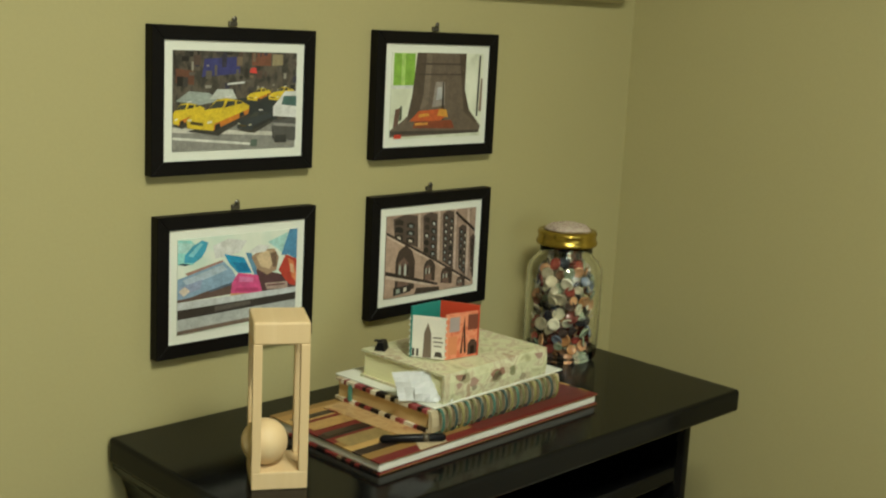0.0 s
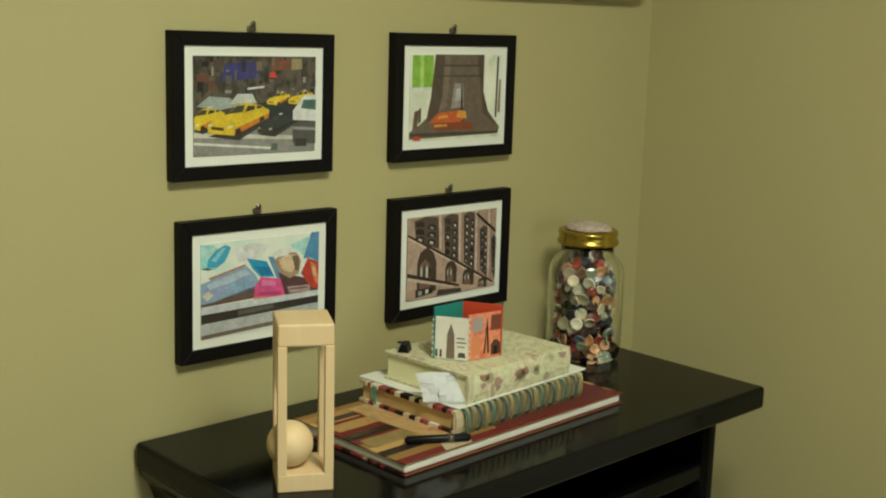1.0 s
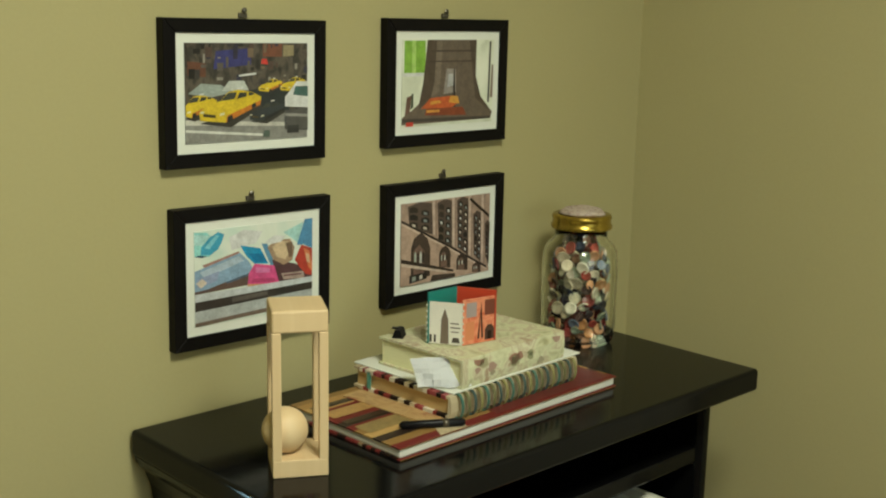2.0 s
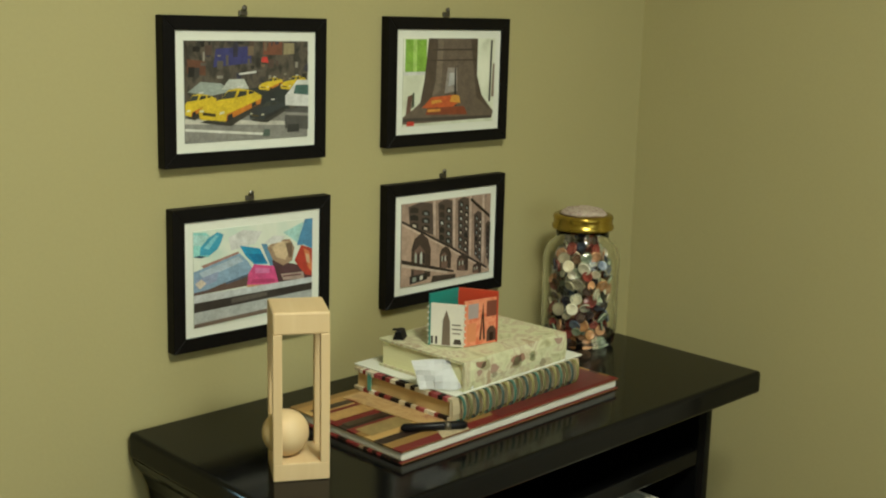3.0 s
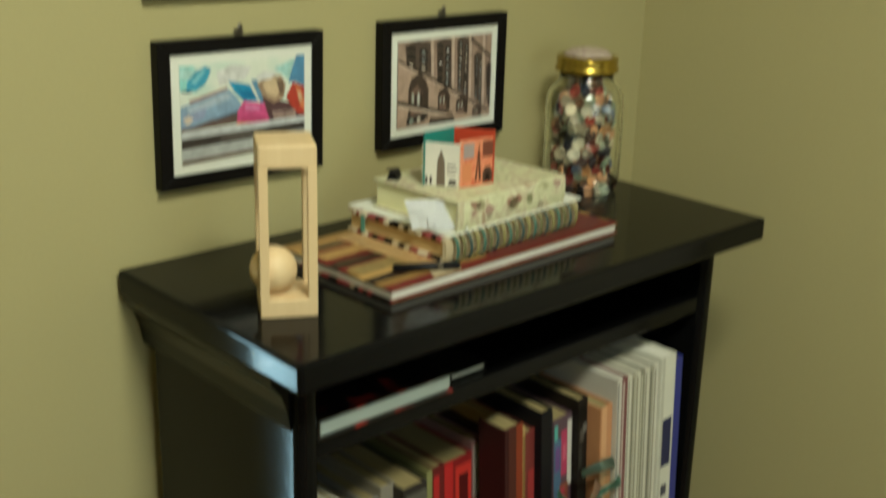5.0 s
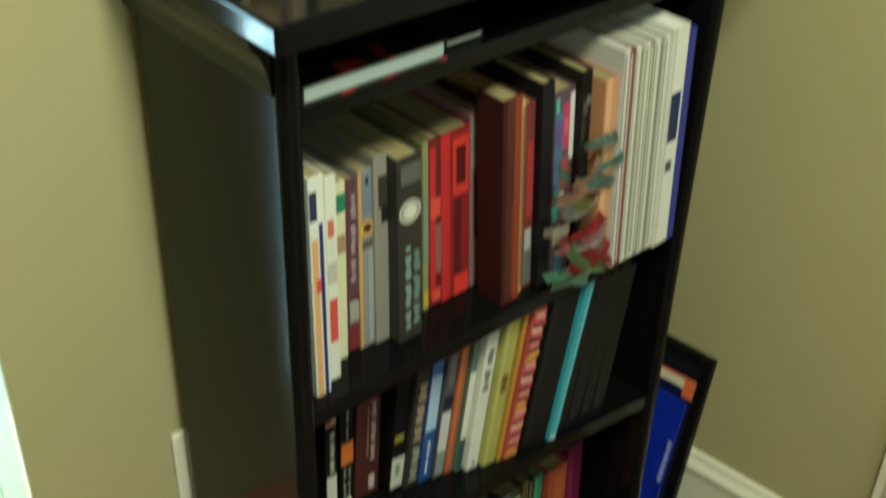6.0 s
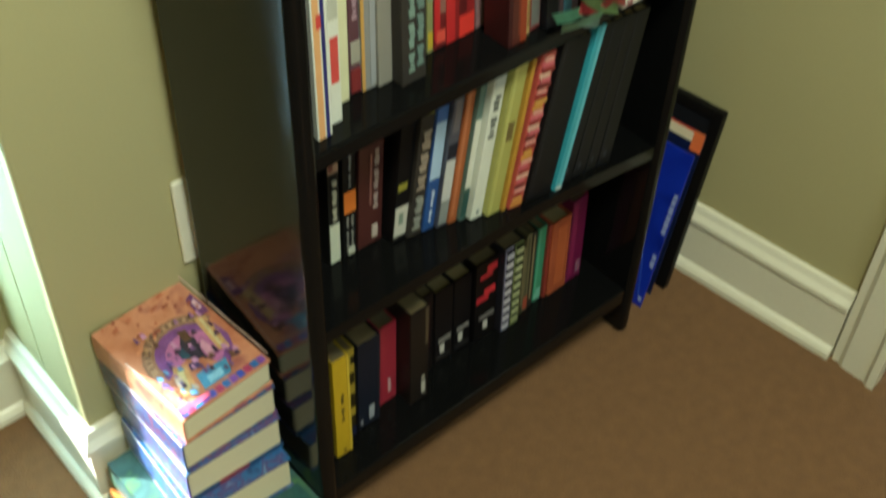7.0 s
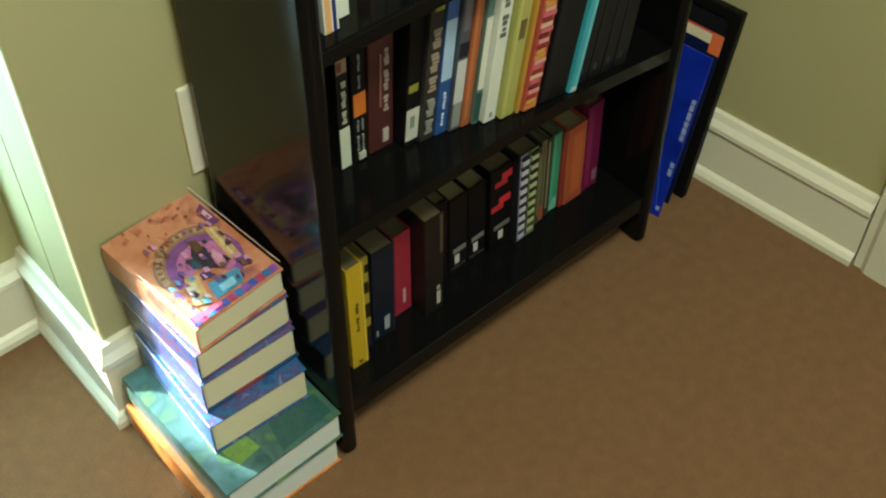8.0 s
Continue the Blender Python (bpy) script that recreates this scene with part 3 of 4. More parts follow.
book(-0.5565, 0.018, 0.222, -0.2, -2, S2, "6a1c1e", "dark red paperback with bright red spine marks", ["c0282a .05 .5 .05 .95", "d84a40 .1 .9 .55 .66", "8a5a50 .5 .95 .2 .5", "d85040 .2 .9 .03 .1"], group=G2)
book(-0.538, 0.042, 0.222, -0.2, -2.5, S2, "8f2424", "thick red paperback with lighter red boxes on its spine", ["c22a2a 0 .3 0 1", "d2382f .4 .95 .62 .95", "5a1616 .52 .84 .68 .9", "e0392e .45 .97 0 .12", "5c1a1a .45 .7 .14 .6"], group=G2)
book(-0.492, 0.016, 0.234, -0.198, -3, S2, "8f6a6a", "dusty pink paperback with a pale grey top", ["9a9088 .1 .9 .7 .98", "6e4a4c .3 .7 .3 .66"], group=G2)
book(-0.4745, 0.0095, 0.24, -0.206, -3, S2, "2c1a24", "thin dark plum paperback", ["4a2c3c .2 .8 .4 .9"], group=G2)
# dark cover, with a brighter orange-brown band along one side of the spine
book(-0.4905, 0.0275, 0.269, -0.25, -3.6, S2, "3c1c1c", "dark brown-red leather-look hardback with an orange-brown spine band", ["8a3418 .62 .98 0 1", "4c1a14 .2 .62 0 1", "6a2818 .5 .6 .04 .5"], 0.04, group=G2)
book(-0.4615, 0.0105, 0.258, -0.243, -3.6, S2, "b89a62", "narrow tan notebook with a ruffled page edge", ["d2b888 .2 .5 .02 .98", "8a6c3c .6 .9 .04 .96"], 0.18, group=G2)
book(-0.448, 0.016, 0.248, -0.24, -3.8, S2, "7a3430", "red and grey bound notebook with a patterned spine", ["6a6a64 .1 .9 .02 .3", "a8b0a8 .2 .8 .22 .34", "a83a3a .3 .9 .4 .8"], 0.18, group=G2)
book(-0.4315, 0.0185, 0.272, -0.25, -4.0, S2, "17161a", "black cloth-bound binder with a plain spine", ["26252a .85 .98 .02 .98"], 0.2, group=G2)
book(-0.4115, 0.031, 0.255, -0.25, -4, S2, "5a4450", "collaged journal with pink, blue and violet patches", ["4a6a8a .04 .42 .5 .9", "b83a62 .42 .74 .7 .93", "d8d4cc .76 .98 .64 .97", "8a4a3a .36 .8 .5 .66", "3a9a94 .02 .3 .34 .5", "6a4a8a .1 .34 .74 .86", "d0607c .5 .66 .78 .86", "c8b8a8 .3 .6 .4 .48", "5ab0a8 .04 .2 .9 .97", "a83a4a .36 .6 .56 .64", "d8c8b8 .1 .5 .2 .3", "b85a6a .5 .9 .1 .3", "4a7a9a .2 .6 .04 .16"], 0.18, group=G2)
book(-0.379, 0.0165, 0.274, -0.258, -4, S2, "1d1715", "dark brown scrapbook beside the ribbons", ["4a4440 .2 .6 .8 .86", "0c0a0a .1 .8 .9 .97", "6a6660 .5 .9 .84 .88", "3a3430 .1 .4 .68 .78"], 0.18, group=G2)
book(-0.3535, 0.0205, 0.26, -0.27, -4, S2, "c98f64", "peach orange notebook with a plain spine", ["d8a67c .1 .5 0 1"], 0.2, group=G2)
x = -0.3325
for w, col, stripe in ((0.0085, "cfcabf", "8a8680"), (0.0095, "7c4648", "c8b8b0"), (0.0075, "d8d5c6", "a09c8c"), (0.007, "b4b09e", "77745f"), (0.0085, "d2cfbd", "908c78"), (0.007, "8f8c7a", "d0ccb8"), (0.009, "d5d2c2", "9a9684"), (0.0075, "a7a493", "6c6a5c"), (0.008, "d9d6c8", "8f8b78")):
    book(x, w, 0.292, -0.276, -4, S2, col, "thin pale magazine standing among others", [f"{stripe} .1 .35 .02 .98"], 0.21, 0.0012, PAGE3, group="magazines on the upper shelf", name="magazine")
    x += w + 0.0004
book(x, 0.027, 0.298, -0.28, -3.8, S2, "dfdecf", "broad white binder with a navy block on its spine", ["1e2450 .1 .85 .5 .72", "4a4a58 .3 .7 .36 .41", "c4c2b2 .05 .2 0 1"], 0.22, pages=PAGE3, group=G2)
book(x + 0.0278, 0.013, 0.29, -0.279, -3.6, S2, "2c3488", "navy blue folder at the end of the shelf", [], 0.22, group=G2)

# ribbons hanging out of the collaged journal
garland = thing("ribbon_bundle", pose(-0.382, -0.262, S2), "tangle of teal, peach, red and white ribbons hanging over the shelf", "ribbons")
rng = random.Random(4)
for i, line in enumerate((
    "9cc4b4 0.042 0.184 0.009 0.193 -0.018 0.188",
    "58ae90 -0.06 0.181 -0.053 0.167 -0.042 0.155",
    "e6b896 0.002 0.175 -0.019 0.161 -0.04 0.148",
    "86b8a6 0.037 0.125 0.004 0.143 -0.021 0.143",
    "e2b090 -0.062 0.133 -0.049 0.14 -0.009 0.126",
    "b8bc66 -0.035 0.124 -0.018 0.122 0.003 0.11",
    "dc3034 0.012 0.098 -0.012 0.092 -0.042 0.083",
    "f2ecd2 -0.078 0.104 -0.058 0.102 -0.035 0.096",
    "d8c8a0 -0.011 0.086 0.01 0.083 0.035 0.072",
    "a8b49c -0.014 0.084 -0.014 0.069 -0.017 0.055",
    "e48a78 -0.053 0.064 -0.044 0.07 -0.028 0.071",
    "d83a36 -0.018 0.053 0.013 0.039 0.053 0.01",
    "e0a0a0 0.002 0.06 0.014 0.052 0.028 0.037",
    "8cc074 -0.036 0.069 -0.015 0.041 0.038 0.008",
    "74c8a0 -0.063 0.032 -0.039 0.032 0.001 0.023",
    "a0c8b8 -0.017 0.01 -0.003 0.009 0.016 0.007",
    "b8bcae -0.041 0.126 -0.037 0.114 -0.036 0.102",
    "f0e4dc -0.05 0.118 -0.02 0.112 0.012 0.116",
    "f0b0b4 0.02 0.09 0.0 0.076 -0.02 0.07",
    "f4f0e8 0.03 0.056 0.01 0.066 -0.024 0.06",
    "8ad0c4 0.046 0.16 0.02 0.166 -0.004 0.156",
    "e8505c 0.036 0.048 0.006 0.03 -0.03 0.036",
    "a8d8b8 0.02 0.022 -0.01 0.016 -0.05 0.014",
    "f0d0b4 -0.03 0.15 -0.006 0.14 0.02 0.146",
)):
    col, *q = line.split()
    col = "".join(f"{min(255, int(int(col[c:c + 2], 16) * 0.86 + 36)):02x}" for c in (0, 2, 4)) if i < 17 else col
    (ua, va), (ub, vb), (uc, vc) = zip([float(v) for v in q[::2]], [float(v) for v in q[1::2]])
    bm = bmesh.new()
    wide, wave, prev = rng.uniform(0.0056, 0.0074), rng.uniform(0, 6), None
    for k in range(13):
        s = k / 12
        u, v = ((1 - s) ** 2 * a + 2 * s * (1 - s) * (2 * b - (a + c) / 2) + s * s * c for a, b, c in ((ua, ub, uc), (va, vb, vc)))
        du, dv = (2 * (1 - s) * (2 * b - (a + c) / 2 - a) + 2 * s * (c - (2 * b - (a + c) / 2)) for a, b, c in ((ua, ub, uc), (va, vb, vc)))
        ln = math.hypot(du, dv) or 1.0
        twist = 0.25 + 0.45 * math.sin(3.5 * s + wave)
        nu, nv, ny = -dv / ln * wide * math.cos(twist), du / ln * wide * math.cos(twist), wide * math.sin(twist)
        ny = ny if nv > 0 else -ny
        y = -0.01 - 0.008 * math.sin(math.pi * s) - 0.0011 * (i % 7) - (0.006 if i in (2, 6, 7, 18, 21) else 0.0)
        v = max(v, 0.006)
        cur = [bm.verts.new((u + nu, y + ny, v + nv)), bm.verts.new((u - nu, y - ny, v - nv))]
        if prev:
            bm.faces.new((prev[0], prev[1], cur[1], cur[0]))
        prev = cur
    bmesh.ops.solidify(bm, geom=bm.faces[:], thickness=0.0006)
    part("ribbon", bm, paint(col, 0.4), garland, smooth=True)

# middle shelf
book(-0.697, 0.0165, 0.168, -0.18, 0.6, S3, "1e1c1a", "black paperback with a pale block at the foot of its spine", ["c8cbb4 .06 .94 .01 .38", "a0826a .06 .94 .86 .99", "6a3a2a .1 .5 .88 .96"] + letters("b8b49c", .35, .75, .42, .8, 8), 0.12, group=G3)
book(-0.677, 0.02, 0.167, -0.18, 1.2, S3, "151414", "black paperback with an orange square on its spine", ["d9762a .1 .98 .42 .62"] + letters("8a8a86", .45, .62, .66, .96, 6) + letters("807e78", .25, .4, .1, .4, 5) + letters("807e78", .6, .72, .1, .4, 5) + ["b8b8a8 .3 .8 .02 .08"], 0.12, group=G3)
book(-0.655, 0.037, 0.166, -0.181, 2.0, S3, "4a2420", "thick maroon paperback with pale spine lettering", letters("a8948c", .6, .8, .34, .9, 9) + ["8a5a52 .42 .5 .4 .86", "b8a89c .55 .78 .06 .18"], 0.12, group=G3)
b = book(-0.6155, 0.024, 0.182, -0.199, 4.5, S3, "121112", "black paperback with a white price label and yellow mark", ["c8c4b4 .05 .95 .04 .3", "7c8a78 .3 .6 .14 .24", "8a8430 .1 .7 .44 .5"], 0.12, group=G3)
book(-0.5955, 0.0215, 0.2, -0.205, 6, S3, "35302c", "dark grey paperback with worn brownish lettering", letters("9a8a78", .25, .85, .36, .84, 10) + letters("8a8a80", .25, .8, .05, .34, 7) + ["8a8a3a .2 .8 .93 .98"], 0.14, group=G3)
book(-0.574, 0.0185, 0.202, -0.208, 6, S3, "2c4f8a", "blue paperback with a pale blue middle band", ["a8c0d8 .05 .95 .4 .82", "3a5f9a .05 .95 .82 .98"] + letters("c0cce0", .4, .62, .06, .34, 7), 0.14, group=G3)
book(-0.5555, 0.0165, 0.207, -0.214, 6.4, S3, "4a4a54", "slate paperback with a cloudy white patch", ["c4c4be .05 .95 .2 .5", "23242e .05 .95 .52 .62", "8a8e8a .1 .9 .02 .2", "6a6468 .2 .8 .7 .92"], 0.14, group=G3)
book(-0.539, 0.0135, 0.21, -0.217, 6.6, S3, "a35a30", "narrow rust orange paperback", ["b8704a .2 .5 .05 .95"], 0.14, group=G3)
book(-0.5245, 0.0105, 0.214, -0.222, 6.8, S3, "5a7268", "narrow grey-green paperback with a white lower half", ["d8d6c4 .05 .95 .24 .72", "234a44 .05 .95 .02 .22"], 0.14, group=G3)
book(-0.5135, 0.0195, 0.22, -0.231, 7, S3, "d8d8c8", "white paperback with dark lettering up its spine", letters("5a5e58", .25, .75, .56, .86, 5) + ["b8bcb4 .1 .9 .9 .98", "8a9088 .4 .6 .03 .06"], 0.15, group=G3)
book(-0.493, 0.022, 0.227, -0.239, 7.6, S3, "a8a458", "olive yellow paperback with a small brown emblem", ["6a5a30 .3 .8 .5 .62", "b8b468 .1 .3 0 1"], 0.15, group=G3)
book(-0.4695, 0.006, 0.225, -0.243, 8, S3, "b88a34", "thin golden yellow booklet", [], 0.15, group=G3)
book(-0.463, 0.0235, 0.229, -0.248, 8.6, S3, "b04a42", "patchwork notebook in red, pink and orange squares", [f"{c} {.04 + .1 * (k % 2):.2f} {.96 - .12 * (k % 3):.2f} {.01 + .0326 * k:.3f} {.034 + .0326 * k:.3f}" for k, c in enumerate(("c88a3a", "d09a4a", "8a2c28", "d8948a", "6a2420", "c8606a", "d8b09a", "8a2c28", "c8606a", "d89a8a") * 3)], 0.15, group=G3)
book(-0.438, 0.048, 0.236, -0.252, 9.6, S3, "141315", "broad black sketchbook leaning on its neighbours", ["201f22 .1 .2 .02 .98"], 0.17, group=G3)
book(-0.3885, 0.0145, 0.243, -0.256, 10.4, S3, "3f9aa8", "slim turquoise notebook leaning among black ones", ["6ab8c4 .55 .9 0 1", "b8c4c0 .2 .9 0 .03"], 0.17, group=G3)
x, ln = -0.3725, 10.4
for w in (0.022, 0.024, 0.021, 0.026):
    book(x, w, 0.238, -0.25, ln, S3, "141416", "black sketchbook leaning to the side on the shelf", ["232327 .06 .16 .02 .98", "3a3a40 .3 .5 .06 .1"], 0.17, group="black sketchbooks on the middle shelf")
    x += w + 0.0022
    ln -= 0.9

# lowest shelf
book(-0.733, 0.026, 0.205, -0.223, -0.2, S4, "c8a41e", "bright yellow hardback with black lettering", letters("5a4a14", .4, .6, .36, .66, 5) + ["d8b83a .85 .98 0 1", "4a3c10 .4 .6 .03 .05"], 0.15, pages=PAGE4, group=G4)
book(-0.7, 0.0135, 0.186, -0.206, 0.3, S4, "a08a2a", "slim mustard paperback with black ornaments", ["2a2410 .3 .95 .1 .24", "2a2410 .3 .95 .34 .5", "2a2410 .3 .9 .62 .74", "1c1a14 .5 .95 .84 .92", "1c2038 .05 .95 .0 .1"], 0.14, pages=PAGE4, group=G4)
book(-0.682, 0.038, 0.18, -0.205, 0.8, S4, "1a1e2a", "dark navy paperback with small white foot lettering", ["9aa0a8 .5 .74 .06 .22", "23262e .9 .99 0 1", "8a8a94 .1 .2 .04 .1"], 0.14, pages=PAGE4, group=G4)
book(-0.632, 0.031, 0.165, -0.19, 0, S4, "a02c3c", "crimson paperback with small white lettering near the foot", ["c8a0a0 .5 .66 .12 .3", "8a2434 .05 .12 0 1"], 0.12, pages=PAGE4, group=G4)
book(-0.5985, 0.033, 0.196, -0.218, -0.4, S4, "211b18", "dark brown hardback with white foot lettering", ["b8b4a8 .62 .84 .06 .2", "a09c90 .62 .8 .22 .26", "4a4030 .8 .95 .6 .98"], 0.14, pages=PAGE4, group=G4)
# the sheen is put in as a dark red patch of colour
book(-0.561, 0.032, 0.17, -0.186, -0.6, S4, "161112", "black paperback with a dark red sheen painted on its spine", ["2c1414 .2 .8 .3 .9"], 0.12, pages=PAGE4, group=G4)
for x, shade in ((-0.523, "171314"), (-0.487, "121012")):
    book(x, 0.034, 0.158, -0.184, -1.2, S4, shade, "black paperback with a white block and grey lettering", ["c4c0b8 .3 .55 .12 .24", "7a7672 .2 .9 .27 .33", "3c3838 .1 .9 .06 .08"], 0.12, group="matching black paperbacks on the lowest shelf")
book(-0.45, 0.0435, 0.17, -0.19, -1.6, S4, "110e0f", "black paperback with red brush swirls on its spine", ["b02430 .2 .75 .78 .84", "c42c36 .5 .95 .84 .92", "b02430 .05 .6 .5 .57", "c42c36 .4 .9 .56 .64", "c4c0b8 .4 .6 .12 .22", "6a6664 .2 .9 .26 .31"], 0.12, pages=PAGE4, group=G4)
plait = ["8a86a0 .06 .46 .01 .99", "6f7a44 .54 .96 .01 .99"]
for i in range(9):
    plait += [f"c8c4cc .1 .42 {.03 + .107 * i:.3f} {.075 + .107 * i:.3f}", f"2e2c34 .1 .42 {.085 + .107 * i:.3f} {.115 + .107 * i:.3f}", f"b4b88a .58 .92 {.05 + .105 * i:.3f} {.09 + .105 * i:.3f}", f"2c3020 .58 .92 {.1 + .105 * i:.3f} {.13 + .105 * i:.3f}"]
book(-0.405, 0.038, 0.182, -0.2, -1.6, S4, "2a2830", "notebook with a lavender and green woven spine", [p for p in plait if float(p.split()[4]) <= 1], 0.13, pages=PAGE4, group=G4)
book(-0.3645, 0.0135, 0.165, -0.192, -1.6, S4, "3c3824", "slim dark olive booklet with a tan edge", ["a8884a .1 .4 .02 .98", "6c6448 .6 .9 .1 .9"], 0.12, pages=PAGE4, group=G4)
book(-0.3495, 0.011, 0.168, -0.19, -1.6, S4, "6a6448", "slim khaki booklet with a coral foot", ["a04a34 .1 .9 .02 .18", "4c4834 .3 .6 .2 .96"], 0.12, pages=PAGE4, group=G4)
book(-0.337, 0.011, 0.165, -0.188, -1.4, S4, "332e28", "slim dark brown booklet among others", ["8a7c5c .3 .6 .1 .95"], 0.12, pages=PAGE4, group=G4)
book(-0.323, 0.0175, 0.16, -0.186, -1.0, S4, "3f8a68", "sea green notebook with a pale foot", ["7ab8a0 .1 .9 .01 .16", "5aa080 .1 .35 .1 .98"], 0.12, pages=PAGE4, group=G4)
book(-0.304, 0.007, 0.158, -0.19, -1.6, S4, "8a3428", "thin dark red paper booklet", [], 0.12, pages=PAGE4, group=G4)
book(-0.295, 0.04, 0.158, -0.192, -2.4, S4, "a04a26", "rust orange suede-bound journal with rounded edges", ["b45a32 .3 .8 .1 .9"], 0.12, 0.004, group=G4, rough=0.7)
book(-0.252, 0.032, 0.178, -0.19, -2.6, S4, "6a1240", "magenta bound journal at the end of the shelf", ["84204e .1 .4 .05 .95", "8a5a70 .6 .9 .06 .2"], 0.12, pages=PAGE4, group=G4)

# flat books in the slot under the top
def flat_book(x, y, z, turn, w, d, h, cover, pages, label, group="", t=0.0016, spine="left", name="book", prints=(), cat="book"):
    """A book lying on its side: bottom and top boards, a spine along one side and a page block; prints lie on the upper board."""
    b = thing(name, pose(x, y, z, 0, 0, turn), label, cat, group)
    if spine == "left":
        bm = prism([(0, 0), (w, 0), (w, t), (t, t), (t, h - t), (w, h - t), (w, h), (0, h), (-t * 0.6, h * 0.7), (-t * 0.6, h * 0.3)], "y", 0, d)
    elif spine == "front":
        bm = prism([(0, 0), (d, 0), (d, t), (t, t), (t, h - t), (d, h - t), (d, h), (0, h), (-t * 0.6, h * 0.7), (-t * 0.6, h * 0.3)], "x", 0, w)
    else:
        bm = prism([(0, 0), (d, 0), (d, h), (0, h), (0, h - t), (d - t, h - t), (d - t, t), (0, t)], "x", 0, w)
    part("cover", bm, cover, b)
    m = 0.0015 if t < 0.0022 else 0.003
    part("page_block", box(t if spine == "left" else m, t if spine == "front" else m, t, w - m, d - m - (t if spine == "back" else 0), h - t, min(0.004, h * 0.2) if t < 0.0022 else 0.0, 2), pages, b)
    for k, line in enumerate(prints):
        col, *q = line.split()
        q = [float(v) for v in q]
        pb = bmesh.new()
        top = [pb.verts.new((u * w, v * d, h + 0.0002 + 0.00008 * k)) for u, v in zip(q[::2], q[1::2])]
        pb.faces.new(top)
        bmesh.ops.recalc_face_normals(pb, faces=pb.faces)
        if pb.faces[0].normal.z < 0:
            bmesh.ops.reverse_faces(pb, faces=pb.faces)
        part("cover_print", pb, ink(col), b)
    return b


PAGEH = lined("lying_page_edges", "c2b78f", "e2d8b6", 1500, 2)
PAGEW = lined("lying_white_pages", "b8bcb4", "dfe2d8", 1500, 2)
flat_book(-0.7665, -0.267, 1.0466, 0, 0.164, 0.2, 0.02, blotched("slot_cover", ["0c0b0b", "141210", "1c1816", "8a2a24"], 34), lined("grey_page_edges", "8f9c98", "b4c0ba", 1500, 2), "paperback with a dark red patterned cover lying flat", spine="left")
flat_book(-0.59, -0.25, 1.0466, 0, 0.05, 0.16, 0.008, paint("1c1a1a"), PAGEW, "thin notepad lying in the slot under the top", name="notepad")

# ---- things on top of the bookcase ----
ZT = 1.1476
toy = thing("wooden_ball_cage", pose(-0.7814, -0.2026, ZT, 0, 0, -30.5), "pale wooden block cage with a captive wooden ball", "wooden toy")
CW, CD, CH = 0.0511, 0.055, 0.158
part("base", box(0, 0, 0, CW, CD, 0.017, 0.0012), PINE, toy)
part("top_block", box(0, 0, CH - 0.021, CW, CD, CH, 0.002), PINE, toy)
for px in (0, CW - 0.0085):
    for py in (0, CD - 0.0085):
        part("post", box(px, py, 0.0165, px + 0.0085, py + 0.0085, CH - 0.0205, 0.0008), PINE, toy)
ball = bmesh.new()
bmesh.ops.create_uvsphere(ball, u_segments=40, v_segments=24, radius=0.0215)
bmesh.ops.translate(ball, vec=(0.0135, 0.024, 0.017 + 0.0215), verts=ball.verts)
part("ball", ball, PINE, toy, "pale wooden ball", smooth=True)


def striped(name, cols, per_metre, axis=0, rough=0.5):
    """Bands of colour with uneven widths across one axis."""
    m, n, l, p = shader(name, rough)
    tc, sep, sc, wh, ramp = (n.new("ShaderNode" + k) for k in ("TexCoord", "SeparateXYZ", "Math", "TexWhiteNoise", "ValToRGB"))
    sc.operation = "MULTIPLY"
    sc.inputs[1].default_value = per_metre
    fl = n.new("ShaderNodeMath")
    fl.operation = "FLOOR"
    wh.noise_dimensions = "1D"
    ramp.color_ramp.interpolation = "CONSTANT"
    ramp.color_ramp.elements[0].color, ramp.color_ramp.elements[1].color = rgb(cols[0]), rgb(cols[-1])
    ramp.color_ramp.elements[1].position = 1 - 1 / len(cols)
    for i, c in enumerate(cols[1:-1]):
        ramp.color_ramp.elements.new((i + 1) / len(cols)).color = rgb(c)
    l.new(tc.outputs["Object"], sep.inputs[0]), l.new(sep.outputs[axis], sc.inputs[0]), l.new(sc.outputs[0], fl.inputs[0])
    l.new(fl.outputs[0], wh.inputs["W"]), l.new(wh.outputs["Value"], ramp.inputs["Fac"]), l.new(ramp.outputs["Color"], p.inputs["Base Color"])
    return m


PAGEB = lined("bright_page_edges", "a8a08c", "f0f0ea", 700, 2)
STRIPE = striped("striped_cover", ["8a6a3a", "3a2418", "a8824c", "6a1a1a", "b8945a", "2a1c16"], 75, 1)
scrap = flat_book(-0.666, -0.247, ZT + 0.0004, 1.5, 0.34, 0.17, 0.0125, STRIPE, PAGEB, "large flat scrapbook with a brown and red striped cover", t=0.0014, spine="back",
          prints=["5c1c1c .42 .03 .985 .03 .985 .9 .42 .9", "b8a888 .16 0 .27 0 .3 .1 .26 .17 .2 .14", "8a7448 .02 .3 .2 .3 .2 .44 .02 .44", "2c1c14 .02 .5 .22 .5 .22 .56 .02 .56", "a8824c .02 .62 .2 .62 .2 .74 .02 .74", "30201a .02 .8 .2 .8 .2 .86 .02 .86"])
rng = random.Random(31)
for k in range(26):
    part("cover_edge_patch", box(-0.0006, 0.004 + k * 0.0064, -0.0001, 0.002, 0.0094 + k * 0.0064, 0.0022), paint(rng.choice(("2a1c16", "8a3430", "c9b48c", "1c1614", "a89070")), 0.5), scrap)
PATT = striped("patchwork_binding", ["b8a888", "7a2a24", "2c2420", "c8bca0", "8a5a34", "3a6a62"], 130, 1)
